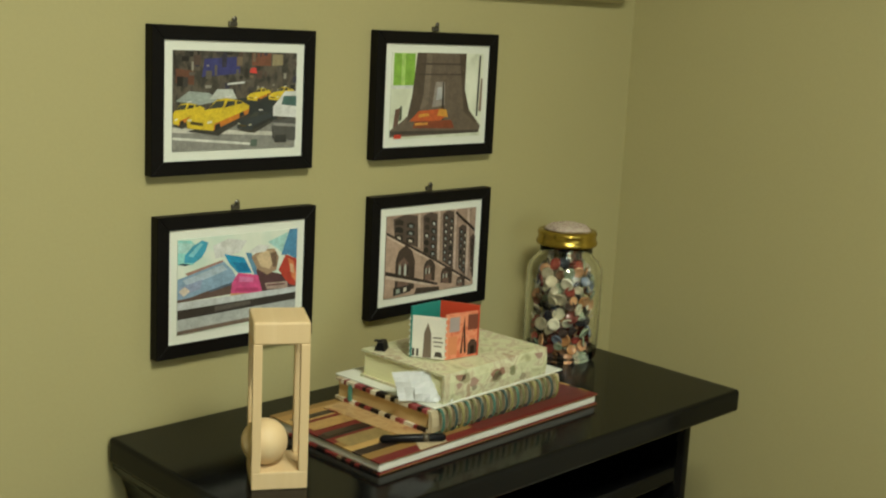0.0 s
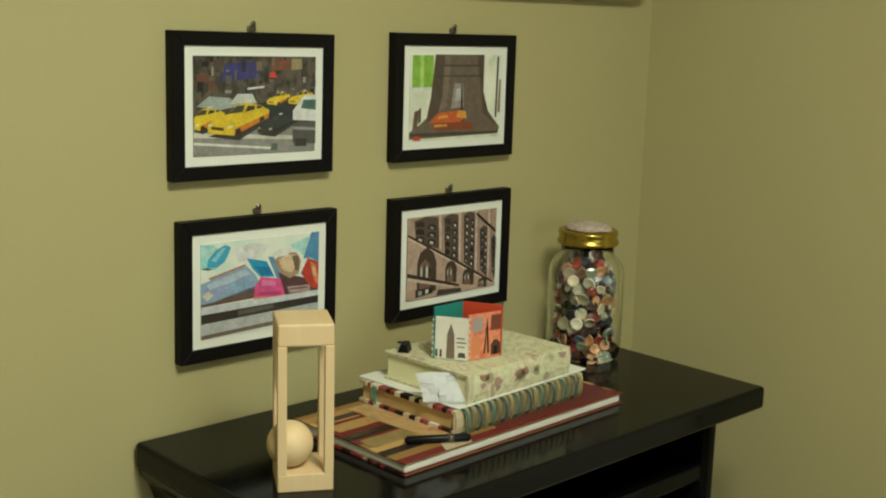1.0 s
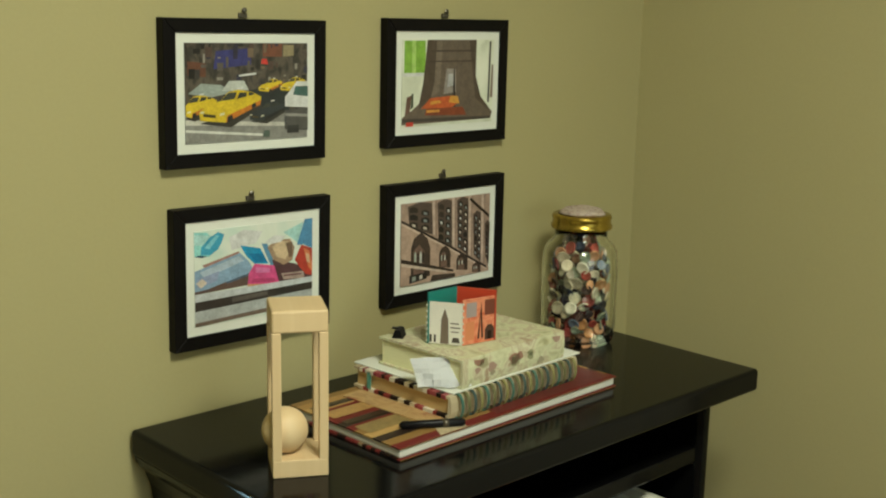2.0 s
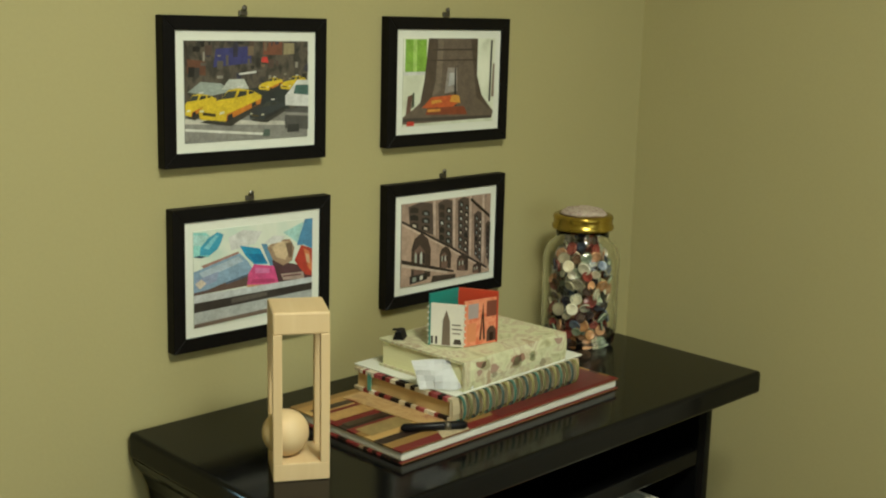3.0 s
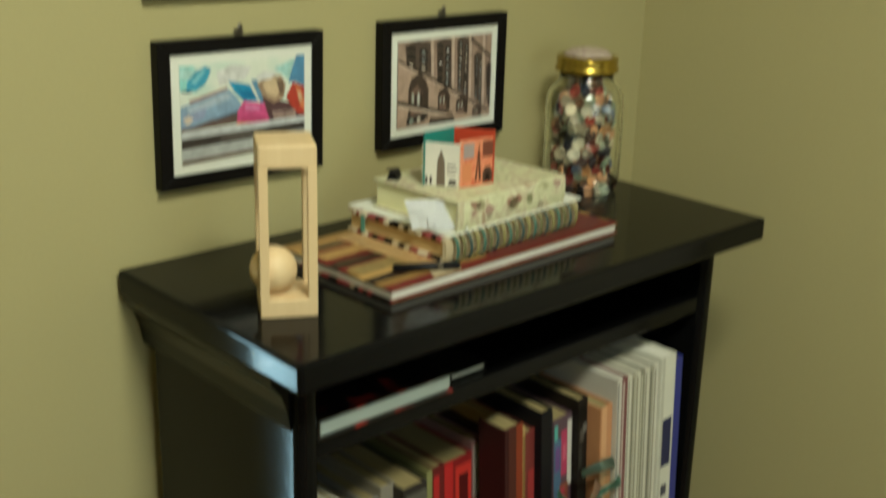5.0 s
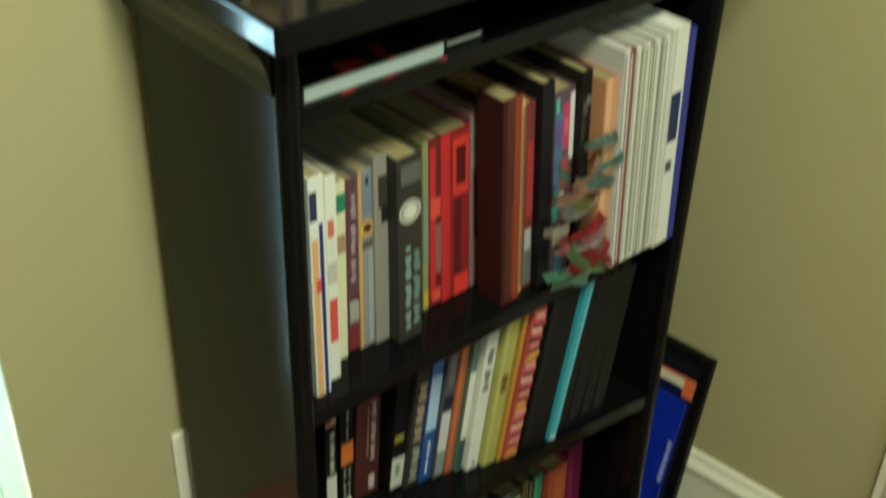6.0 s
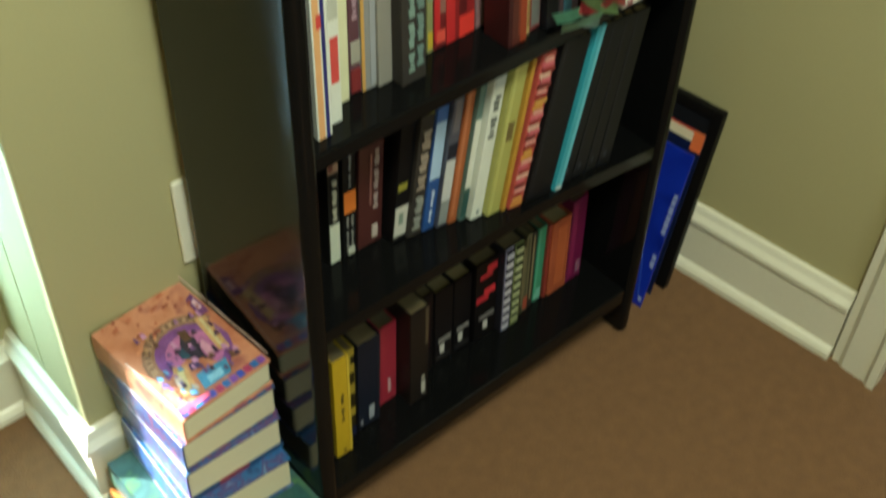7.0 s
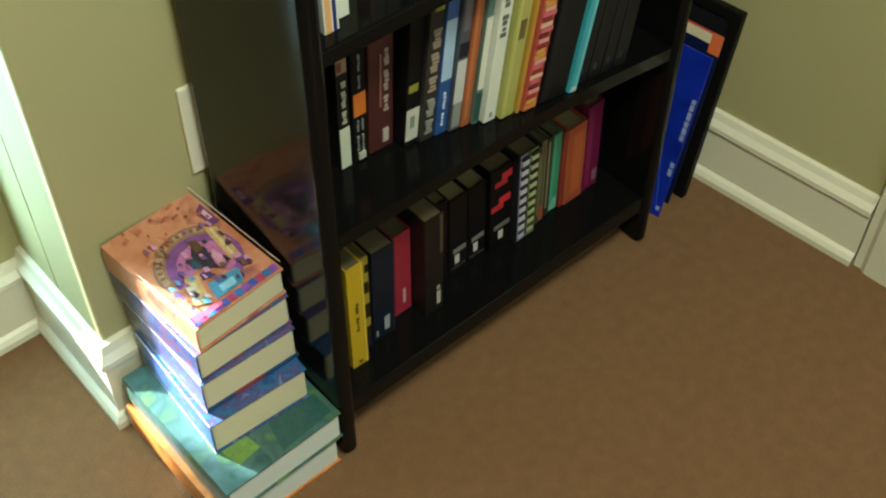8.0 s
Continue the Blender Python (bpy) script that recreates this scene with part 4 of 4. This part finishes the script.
journal = flat_book(-0.576, -0.221, ZT + 0.0145, 2.5, 0.208, 0.146, 0.0235, PATT, lined("tan_pages", "b8975e", "dcbc86", 1200, 2), "thick handmade journal with tan pages and a stitched spine", t=0.003, spine="front")
for i in range(20):
    coil = bmesh.new()
    for a in range(18):
        ang, nxt = 2 * math.pi * a / 18, 2 * math.pi * (a + 1) / 18
        quad = [coil.verts.new((0.0035 * s, -0.002 + r * math.cos(q) * 0.55, 0.0118 + r * math.sin(q))) for q, r, s in ((ang, 0.0128, 0), (nxt, 0.0128, 0), (nxt, 0.0128, 1), (ang, 0.0128, 1))]
        coil.faces.new(quad)
    bmesh.ops.remove_doubles(coil, verts=coil.verts, dist=0.0002)
    bmesh.ops.recalc_face_normals(coil, faces=coil.faces)
    bmesh.ops.solidify(coil, geom=coil.faces[:], thickness=-0.0008)
    ob = part("stitch", coil, paint(("3f6a5e", "6a6a44", "2f4a4a", "8a8450")[i % 4], 0.5), journal)
    ob.location = (0.008 + i * 0.0098, 0, 0)
rng = random.Random(12)
for z0, z1 in ((-0.0003, 0.0036), (0.0196, 0.0239)):
    v = 0.006
    while v < 0.136:
        w = rng.uniform(0.004, 0.009)
        part("cover_edge_patch", box(-0.0012, v, z0, 0.006, v + w - 0.0008, z1), paint(rng.choice(("8a3430", "d9c8a4", "2a1c1a", "e6dcc4", "a0484c", "1e1614")), 0.5), journal)
        v += w
part("page_marker", box(-0.0012, 0.118, 0.002, -0.0004, 0.124, 0.022), paint("5a9a8c", 0.5), journal)
tag = thing("loose_leaflet", pose(-0.600, -0.232, ZT + 0.0131, 0, 0, 5), "tan printed leaflet poking out under the journal", "leaflet")
part("sheet", box(0, 0.01, 0, 0.12, 0.14, 0.0013), blotched("leaflet_print", ["8a3a30", "b08a5c", "c0a070", "a8845a", "b89468"], 45), tag)
card = thing("white_card", pose(-0.570, -0.219, ZT + 0.0386, 0, 0, 3), "large sheet of white card under the floral book", "card")
bm = box(0, 0, 0, 0.214, 0.15, 0.0016, 0.0004, 1)
part("sheet", bm, MAT, card)

FLORAL = blotched("floral_cloth", ["a09c76", "c0be98", "d0d0ac", "bcae90", "d4d2b2", "ac947a"], 42, rough=0.6)
flor = flat_book(-0.556, -0.217, ZT + 0.0405, 3, 0.169, 0.124, 0.031, FLORAL, lined("soft_pages", "dcdaa8", "f4f2c8", 900, 2), "thick book bound in pale green floral cloth", t=0.0025, spine="front")
rng = random.Random(11)
for i in range(13):
    pet = bmesh.new()
    u, v, r = rng.uniform(0.02, 0.155), rng.uniform(0.004, 0.027), rng.uniform(0.004, 0.0085)
    pet.faces.new([pet.verts.new((u + r * math.cos(a) * (1 + 0.3 * math.sin(3 * a + i)), -0.0018, v + 0.8 * r * math.sin(a))) for a in [2 * math.pi * k / 9 for k in range(9)] if 0.002 < v + 0.8 * r * math.sin(a) < 0.03])
    part("flower_print", pet, paint(("a8806c", "a0a078", "b49484", "a49a80", "b0a884")[i % 5], 0.6), flor)

# crumpled white paper hanging at the corner of the floral book
crumple = bmesh.new()
rng = random.Random(3)
grid = [[crumple.verts.new((0.064 * i / 8 - 0.01 + (0.008 * (1 - j / 5) if i < 3 else -0.006 * j / 5 if i > 6 else 0.0), 0.0022 * math.sin(i * 0.9 + j) + 0.0012 * rng.random() - 0.014 * (1 - j / 5), 0.027 * (j / 5) ** 0.8 + 0.001 * rng.random())) for j in range(6)] for i in range(9)]
for i in range(8):
    for j in range(5):
        crumple.faces.new((grid[i][j], grid[i + 1][j], grid[i + 1][j + 1], grid[i][j + 1]))
bmesh.ops.solidify(crumple, geom=crumple.faces[:], thickness=0.0007)
paper = thing("crumpled_paper", pose(-0.578, -0.176, ZT + 0.0415, 0, 0, -38), "crumpled white tissue paper tucked beside the floral book", "paper")
part("sheet", crumple, mottled("white_tissue", "e6e8ea", "f0f2f4", 40, 300, 0.8, bump=0.1), paper)

# folding souvenir card that stands open on the floral book
fold = thing("folding_souvenir_card", pose(-0.541, -0.147, ZT + 0.0722), "small folding card with city drawings standing open", "souvenir card")


def panel(a, b, h, front, back, drawing, dots):
    """One stiff leaf of the folding card between two floor points."""
    ax, ay = a[0] + 0.541, a[1] + 0.147
    dx, dy = b[0] - a[0], b[1] - a[1]
    ln = math.hypot(dx, dy)
    m = pose(ax, ay, 0, 0, 0, math.degrees(math.atan2(dy, dx)))
    leaf = part("leaf", box(0, 0, 0, ln, 0.0018, h, 0.0003, 1), [front], fold)
    leaf.matrix_local = m
    part("inner_face", box(0.0005, 0.0019, 0.0005, ln - 0.0005, 0.0022, h - 0.0005), back, leaf)
    shapes = {}
    for k, line in enumerate(drawing):
        col, *q = line.split()
        q = [float(v) for v in q]
        bmx = shapes.setdefault(col, bmesh.new())
        bmx.faces.new([bmx.verts.new((u * ln, -0.0002 - 0.00004 * k, v * h)) for u, v in zip(q[::2], q[1::2])])
    for col, bmx in shapes.items():
        part("drawing", bmx, paint(col, 0.4), leaf)
    if dots:
        for k in range(7):
            part("stud", box(-0.0011, -0.0016, h * (0.05 + 0.14 * k), 0.0011, 0.0004, h * (0.05 + 0.14 * k) + 0.002, 0.0004, 1), paint("d8d4c4"), leaf)


WHITE_LEAF, ORANGE = paint("ebe7da", 0.45), blotched("orange_leaf", ["c8684a", "dc8e6c", "c45c3c"], 90)
TEAL, RED = paint("1f7a74", 0.4), paint("c8452c", 0.4)
A, B, C, D = (-0.541, -0.147), (-0.52, -0.18), (-0.475, -0.186), (-0.497, -0.146)
panel(A, B, 0.046, WHITE_LEAF, WHITE_LEAF, ["7a6a5c .38 .02 .62 .02 .6 .6 .5 .86 .4 .6", "3c342e .08 .04 .14 .04 .14 .22 .08 .22", "3c342e .2 .04 .26 .04 .26 .22 .2 .22", "6c6058 .66 .5 .9 .5 .9 .53 .66 .53", "6c6058 .66 .4 .94 .4 .94 .43 .66 .43", "8a7f74 .68 .3 .9 .3 .9 .33 .68 .33", "4a423c .7 .06 .94 .06 .9 .18 .74 .18"], True)
panel(B, C, 0.05, ORANGE, RED, ["3a2a24 .44 .1 .5 .1 .52 .62 .56 .1 .62 .1 .54 .92", "4a3026 .66 .05 .94 .05 .94 .28 .86 .38 .74 .38 .66 .28", "2a1c18 .74 .05 .86 .05 .86 .24 .74 .24", "a89a98 .1 .6 .4 .6 .4 .92 .1 .92", "7a4030 .64 .6 .94 .6 .94 .94 .64 .94", "d8885c .08 .1 .34 .1 .34 .5 .08 .5"], True)
panel(D, A, 0.056, TEAL, paint("23867c", 0.4), [], True)
panel(C, D, 0.056, paint("b84a30", 0.4), RED, [], False)

clip = thing("binder_clip", pose(-0.546, -0.108, ZT + 0.0717, 0, 0, 35), "small black binder clip on the floral book", "clip")
part("body", prism([(-0.006, 0), (0.006, 0), (0.003, 0.009), (-0.003, 0.009)], "x", -0.009, 0.009), paint("141416", 0.4), clip)
part("lever", box(-0.003, 0.0, 0.0085, 0.003, 0.008, 0.0098, 0.0004), paint("141416", 0.4), clip)

pen = thing("pen", pose(-0.632, -0.207, ZT + 0.0173) @ Matrix.Rotation(radians(-31), 4, "Z") @ Matrix.Rotation(radians(90), 4, "Y"), "black pen with a silver clip lying on the scrapbook", "pen")
part("barrel", lathe([(0.0015, 0), (0.004, 0.003), (0.0042, 0.04), (0.0042, 0.064), (0.003, 0.067)], 16), paint("131214", 0.35), pen, smooth=True)
part("band", lathe([(0.0044, 0.044), (0.0044, 0.05)], 16), STEEL, pen, smooth=True)
part("pocket_clip", box(-0.001, 0.004, 0.04, 0.001, 0.0055, 0.064), STEEL, pen)

# the glass jar of buttons
JAR_GLASS = shader("jar_glass", 0.02)[0]
JAR_GLASS.node_tree.nodes["Principled BSDF"].inputs["Transmission Weight"].default_value = 1.0
JAR_GLASS.node_tree.nodes["Principled BSDF"].inputs["IOR"].default_value = 1.45
JAR_GLASS.node_tree.nodes["Principled BSDF"].inputs["Base Color"].default_value = (0.97, 0.98, 0.96, 1)
JX, JY = -0.2125, -0.083
jar = thing("button_jar", pose(JX, JY, ZT), "tall glass jar filled with mixed buttons under a gold lid", "jar")
outer = [(0.03, 0.0), (0.042, 0.001), (0.047, 0.006), (0.049, 0.02), (0.0492, 0.11), (0.0478, 0.122), (0.043, 0.131), (0.0365, 0.1365), (0.034, 0.141), (0.0335, 0.152)]
inner = [(0.033, 0.152), (0.031, 0.152), (0.0315, 0.1405), (0.0345, 0.1348), (0.041, 0.129), (0.0455, 0.1205), (0.0468, 0.11), (0.0466, 0.02), (0.044, 0.008), (0.03, 0.0055)]
glass = part("glass_body", lathe(outer + inner, 48), JAR_GLASS, jar, "clear glass body", smooth=True)
glass.visible_shadow = False
GOLD = mottled("gold_lid", "97802e", "b89c44", 30, 200, 0.24, 0.85, bump=0.05)
part("lid", lathe([(0.0345, 0.1505), (0.0385, 0.151), (0.0396, 0.153), (0.0394, 0.1558), (0.0378, 0.1575), (0.0376, 0.1635), (0.0388, 0.1655), (0.0372, 0.169), (0.028, 0.1695)], 48), GOLD, jar, "gold metal screw lid", smooth=True)
puff = lathe([(0.027, 0.1695), (0.0305, 0.1705), (0.0275, 0.1735), (0.021, 0.1765), (0.011, 0.1785), (0.002, 0.179)], 32)
for v in puff.verts:
    if v.co.z > 0.17:
        v.co.z += 0.0028 * noise.noise(v.co * 90)
part("cloth_cap", puff, blotched("cap_cloth", ["94807c", "b09c90", "bcae9e", "7a585a"], 160, rough=0.9), jar, "puffed pinkish printed cloth cap", smooth=True)

# buttons: discs with a rim and a hollow, many against the glass, more behind them
rng = random.Random(8)
meshes = []
for col in ("a49c80", "bab49e", "857c66", "5c221c", "7c3229", "22222a", "181618", "2c3440", "94683f", "a87c58", "553b2a", "767f68", "a09a82", "3a2d28", "b8ae94", "5c6674"):
    bm = lathe([(0.0006, -0.001), (0.0072, -0.0012), (0.0078, 0.0), (0.0074, 0.0012), (0.0062, 0.0013), (0.0052, 0.0006), (0.0006, 0.0005)], 16)
    me = bpy.data.meshes.new("button")
    bm.to_mesh(me)
    bm.free()
    me.materials.append(paint(col, 0.25))
    for f in me.polygons:
        f.use_smooth = len(f.vertices) == 4
    meshes.append(me)
pale = [meshes[k] for k in (0, 1, 2, 9, 12, 14, 11)]
for layer, (rad, rows, around) in enumerate(((0.0375, 12, 14), (0.0255, 12, 9))):
    for j in range(rows):
        for k in range(around):
            z = 0.009 + 0.0108 * j + rng.uniform(-0.003, 0.003)
            r = rad - (0.0 if z < 0.106 else (z - 0.106) * 0.6) - rng.uniform(0, 0.004)
            a = 2 * math.pi * (k + 0.5 * (j % 2) + rng.uniform(-0.3, 0.3)) / around
            s = rng.uniform(0.65, 1.15)
            ob = new("button", rng.choice(pale if rng.random() < (0.3 if j > 5 else 0.16 if j > 2 else 0.03) else meshes))
            ob.matrix_world = Matrix.Translation((JX + r * math.cos(a), JY + r * math.sin(a), ZT + z)) @ Matrix.Rotation(a, 4, "Z") @ Matrix.Rotation(radians(90 + rng.uniform(-38, 38)), 4, "Y") @ Matrix.Rotation(rng.uniform(-0.6, 0.6), 4, "X") @ Matrix.Scale(s, 4)
            tagged(ob, "small round plastic sewing button inside the glass jar", "button", "buttons in the jar")

# ---- the stack of books on the carpet ----
SPINE1 = blotched("violet_cover", ["1e2450", "4a2c5e", "2c5a80", "7a3448", "4a4a80"], 60)
COVER1 = blotched("painted_cover", ["a86044", "bc7c5c", "c88a6a", "9a5a50"], 20)
SPINE3 = blotched("blue_cover", ["26406c", "38669a", "643c66", "2c5a80", "8c8cae"], 65)
SPINE4 = blotched("deep_blue_cover", ["1e3a66", "2c6090", "4a3a6c", "6484a4"], 60)
GREEN = blotched("teal_jacket", ["2e4a48", "4a6a66", "3c5854", "567a4c"], 20)
ORANGE2 = blotched("orange_jacket", ["b86a30", "c47c3c", "a85a2c"], 25)
STACK = "books stacked on the carpet"
flat_book(-0.986, -0.272, 0.0005, 0.6, 0.186, 0.238, 0.056, ORANGE2, PAGEW, "thick hardback with an orange jacket lying on the carpet", STACK, t=0.003)
flat_book(-0.976, -0.275, 0.057, 1.2, 0.183, 0.242, 0.056, GREEN, PAGEW, "thick hardback with a teal and green jacket", STACK, t=0.003,
          prints=["5f8238 .62 .3 .82 .26 .9 .5 .74 .62", "6a8a44 .2 .1 .4 .12 .36 .34 .16 .3", "2c4f4c .5 .02 .96 .04 .96 .2 .56 .22"])
flat_book(-0.952, -0.217, 0.1135, -2.5, 0.145, 0.192, 0.061, SPINE4, PAGEH, "fat paperback with a deep blue cover", STACK)
pb = flat_book(-0.942, -0.197, 0.175, -1.0, 0.14, 0.192, 0.0585, SPINE3, PAGEH, "fat paperback with a blue and violet cover", STACK)
for s0, s1, col in ((0.3, 0.62, "8a3a4a"), (0.0, 0.3, "2a4a70"), (0.62, 1.0, "2a4a70")):
    part("spine_print", box(s0 * 0.14, -0.0006, -0.0002, s1 * 0.14, 0.0012, 0.007), paint(col, 0.3), pb)
flat_book(-0.938, -0.194, 0.234, 1.5, 0.139, 0.192, 0.0535, SPINE1, PAGEH, "fat paperback with a violet cover", STACK)
for bk in [o for o in bpy.data.objects if o.name.startswith("book") and not o.parent and -0.96 < o.location.x < -0.92 and o.location.z > 0.1 and o.location.z < 0.3 and o.location.y > -0.22]:
    cov = [c for c in bk.children if c.name.startswith("cover")][0]
    hh = max(v.co.z for v in cov.data.vertices)
    dd = max(v.co.y for v in cov.data.vertices)
    # thin pale strips along the spine's lower and upper edges
    for z0, z1 in ((-0.0002, 0.0013), (hh - 0.0013, hh + 0.0002)):
        part("pale_edge", box(-0.0007, 0.001, z0, 0.0008, dd - 0.001, z1), paint("b8b4bc", 0.5), bk)


def ring(colour, cu, cv, r0, r1, a0, a1, n=10):
    """A curved band on a cover, as a closed outline."""
    pts = [(cu + r1 * math.cos(radians(a0 + (a1 - a0) * k / n)), cv + 0.72 * r1 * math.sin(radians(a0 + (a1 - a0) * k / n))) for k in range(n + 1)]
    pts += [(cu + r0 * math.cos(radians(a1 - (a1 - a0) * k / n)), cv + 0.72 * r0 * math.sin(radians(a1 - (a1 - a0) * k / n))) for k in range(n + 1)]
    return colour + " " + " ".join(f"{min(max(u, .01), .99):.3f} {min(max(v, .01), .99):.3f}" for u, v in pts)


rng = random.Random(5)
ART = [ring("7a4a86", .55, .42, 0.0, .38, -60, 200), ring("b06a98", .56, .4, 0.0, .27, -70, 190), ring("8e6a54", .55, .42, .34, .46, 30, 190), ring("a8866a", .55, .42, .37, .43, 40, 180)]
for k in range(13):
    ART.append(ring("7a5c4a", .55, .42, .375, .425, 46 + k * 10, 51 + k * 10, 2))
ART += ["c49a66 .16 .16 .3 .1 .4 .34 .3 .4", "d8b888 .2 .17 .26 .14 .36 .34 .31 .36", "c49a66 .74 .3 .84 .28 .9 .6 .8 .66", "d8b888 .77 .31 .8 .3 .86 .6 .83 .62", "3c5a86 .04 .1 .16 .1 .3 .02 .04 .02",
        "4a86a8 .36 .1 .66 .1 .72 .22 .4 .24", "86b4c8 .44 .12 .6 .12 .62 .18 .46 .18", "342c3c .5 .34 .6 .32 .66 .5 .58 .58 .5 .5", "5a4030 .56 .5 .64 .5 .66 .6 .58 .62", "2f4a5c .42 .4 .5 .36 .5 .48 .44 .5", "d890a8 .62 .3 .72 .3 .7 .46 .64 .42",
        "4a3a60 .4 .28 .52 .26 .5 .34 .42 .34", "6a3a6a .86 .62 .97 .62 .97 .84 .88 .8", "c8a0a8 .9 .68 .95 .68 .95 .78 .9 .76"]
for k in range(12):
    ART.append(f"{('3f4a9a', 'a03a5a', '35609a', '7a4a9a')[k % 4]} {.02 + .08 * k:.3f} .012 {.09 + .08 * k:.3f} .012 {.09 + .08 * k:.3f} .07 {.02 + .08 * k:.3f} .07")
for k in range(26):
    a, b, w = rng.uniform(.05, .9), rng.uniform(.62, .96), rng.uniform(.02, .09)
    ART.append(f"{rng.choice(('a05a44', 'c4805c', 'b46a4c', '965040'))} {a:.3f} {b:.3f} {a + w:.3f} {b + .01:.3f} {a + w * .8:.3f} {b + .035:.3f} {a:.3f} {b + .03:.3f}")
for k in range(44):
    a, b, w, h = rng.uniform(.2, .86), rng.uniform(.1, .72), rng.uniform(.015, .06), rng.uniform(.015, .05)
    ART.append(f"{rng.choice(('4a3048', '2c2438', '6a4a7a', '8a5a8a', '3c3040', 'c08ab0', '6a4a3c', 'a8805c'))} {a:.3f} {b:.3f} {a + w:.3f} {b - .01:.3f} {a + w * .9:.3f} {b + h:.3f} {a + w * .3:.3f} {b + h * 1.3:.3f}")
for k in range(18):
    a, b, w = rng.uniform(.02, .3), rng.uniform(.08, .4), rng.uniform(.02, .07)
    ART.append(f"{rng.choice(('34508a', '5a88b0', '8ab0c8', '6a4a8a', 'c8b0a0'))} {a:.3f} {b:.3f} {a + w:.3f} {b - .02:.3f} {a + w:.3f} {b + .02:.3f} {a + w * .2:.3f} {b + .04:.3f}")
ART += ["c0506c .03 .012 .34 .012 .34 .05 .03 .05", "c4a494 .99 .02 1 .02 1 1 .99 1", "d8c4b8 0 .0 .008 .0 .008 .5 0 .62"]
flat_book(-0.931, -0.195, 0.288, 4.6, 0.134, 0.188, 0.044, COVER1, PAGEH, "paperback with an orange and violet painted cover", STACK, prints=ART)

# ---- leaning against the side wall ----
board = thing("leaning_frame", pose(-0.049, -0.247, 0.0005, 0, 10.5, LEAN_B), "black framed board leaning against the side wall", "frame")
part("panel", box(-0.004, 0.012, 0.012, 0.004, 0.2, 0.338), paint("1a1a1e", 0.35), board)
for y0, y1, z0, z1 in ((0, 0.018, 0, 0.35), (0.194, 0.212, 0, 0.35), (0.018, 0.194, 0, 0.018), (0.018, 0.194, 0.332, 0.35)):
    part("rail", box(-0.008, y0, z0, 0.008, y1, z1, 0.002), FRAME, board)
sheet = thing("printed_booklet", pose(-0.082, -0.240, 0.0005, 0, 12, LEAN_B), "navy booklet with a cream and orange top leaning behind a folder", "booklet")
part("card", box(0, 0, 0, 0.002, 0.2, 0.318), paint("141c40", 0.35), sheet)
part("top_band", box(-0.0006, 0.02, 0.298, 0.0, 0.2, 0.3145), paint("e2d2b0"), sheet, "cream printed band")
part("corner_print", box(-0.0006, 0.0, 0.284, 0.0, 0.02, 0.318), paint("e0703c"), sheet, "orange printed corner")
part("edge_print", box(-0.0006, 0.02, 0.3145, 0.0, 0.2, 0.318), paint("d8502c"), sheet, "thin orange edge")
folder = thing("blue_folder", pose(-0.118, -0.250, 0.0005, 0, 13, LEAN_B), "glossy blue plastic folder leaning against the side wall", "folder")
part("front_flap", box(0, 0.0, 0, 0.0025, 0.21, 0.302, 0.0008, 1), blotched("blue_plastic", ["0c1c78", "162c9c", "0f2086"], 12, rough=0.3), folder)
part("back_flap", box(0.0035, 0.004, 0, 0.006, 0.21, 0.296, 0.0008, 1), paint("1a2a60", 0.3), folder)
part("crease", prism([(0.07, 0.30), (0.0722, 0.30), (0.012, 0.02), (0.01, 0.02)], "x", -0.0004, 0.0003), paint("3a58c0", 0.3), folder)
for z0, z1 in ((0.15, 0.16), (0.162, 0.174), (0.176, 0.186), (0.189, 0.203), (0.206, 0.216), (0.218, 0.226), (0.082, 0.095), (0.098, 0.107), (0.012, 0.02)):
    part("lettering", box(-0.0005, 0.003, z0, 0.0004, 0.010, z1), paint("9aa4cc"), folder)
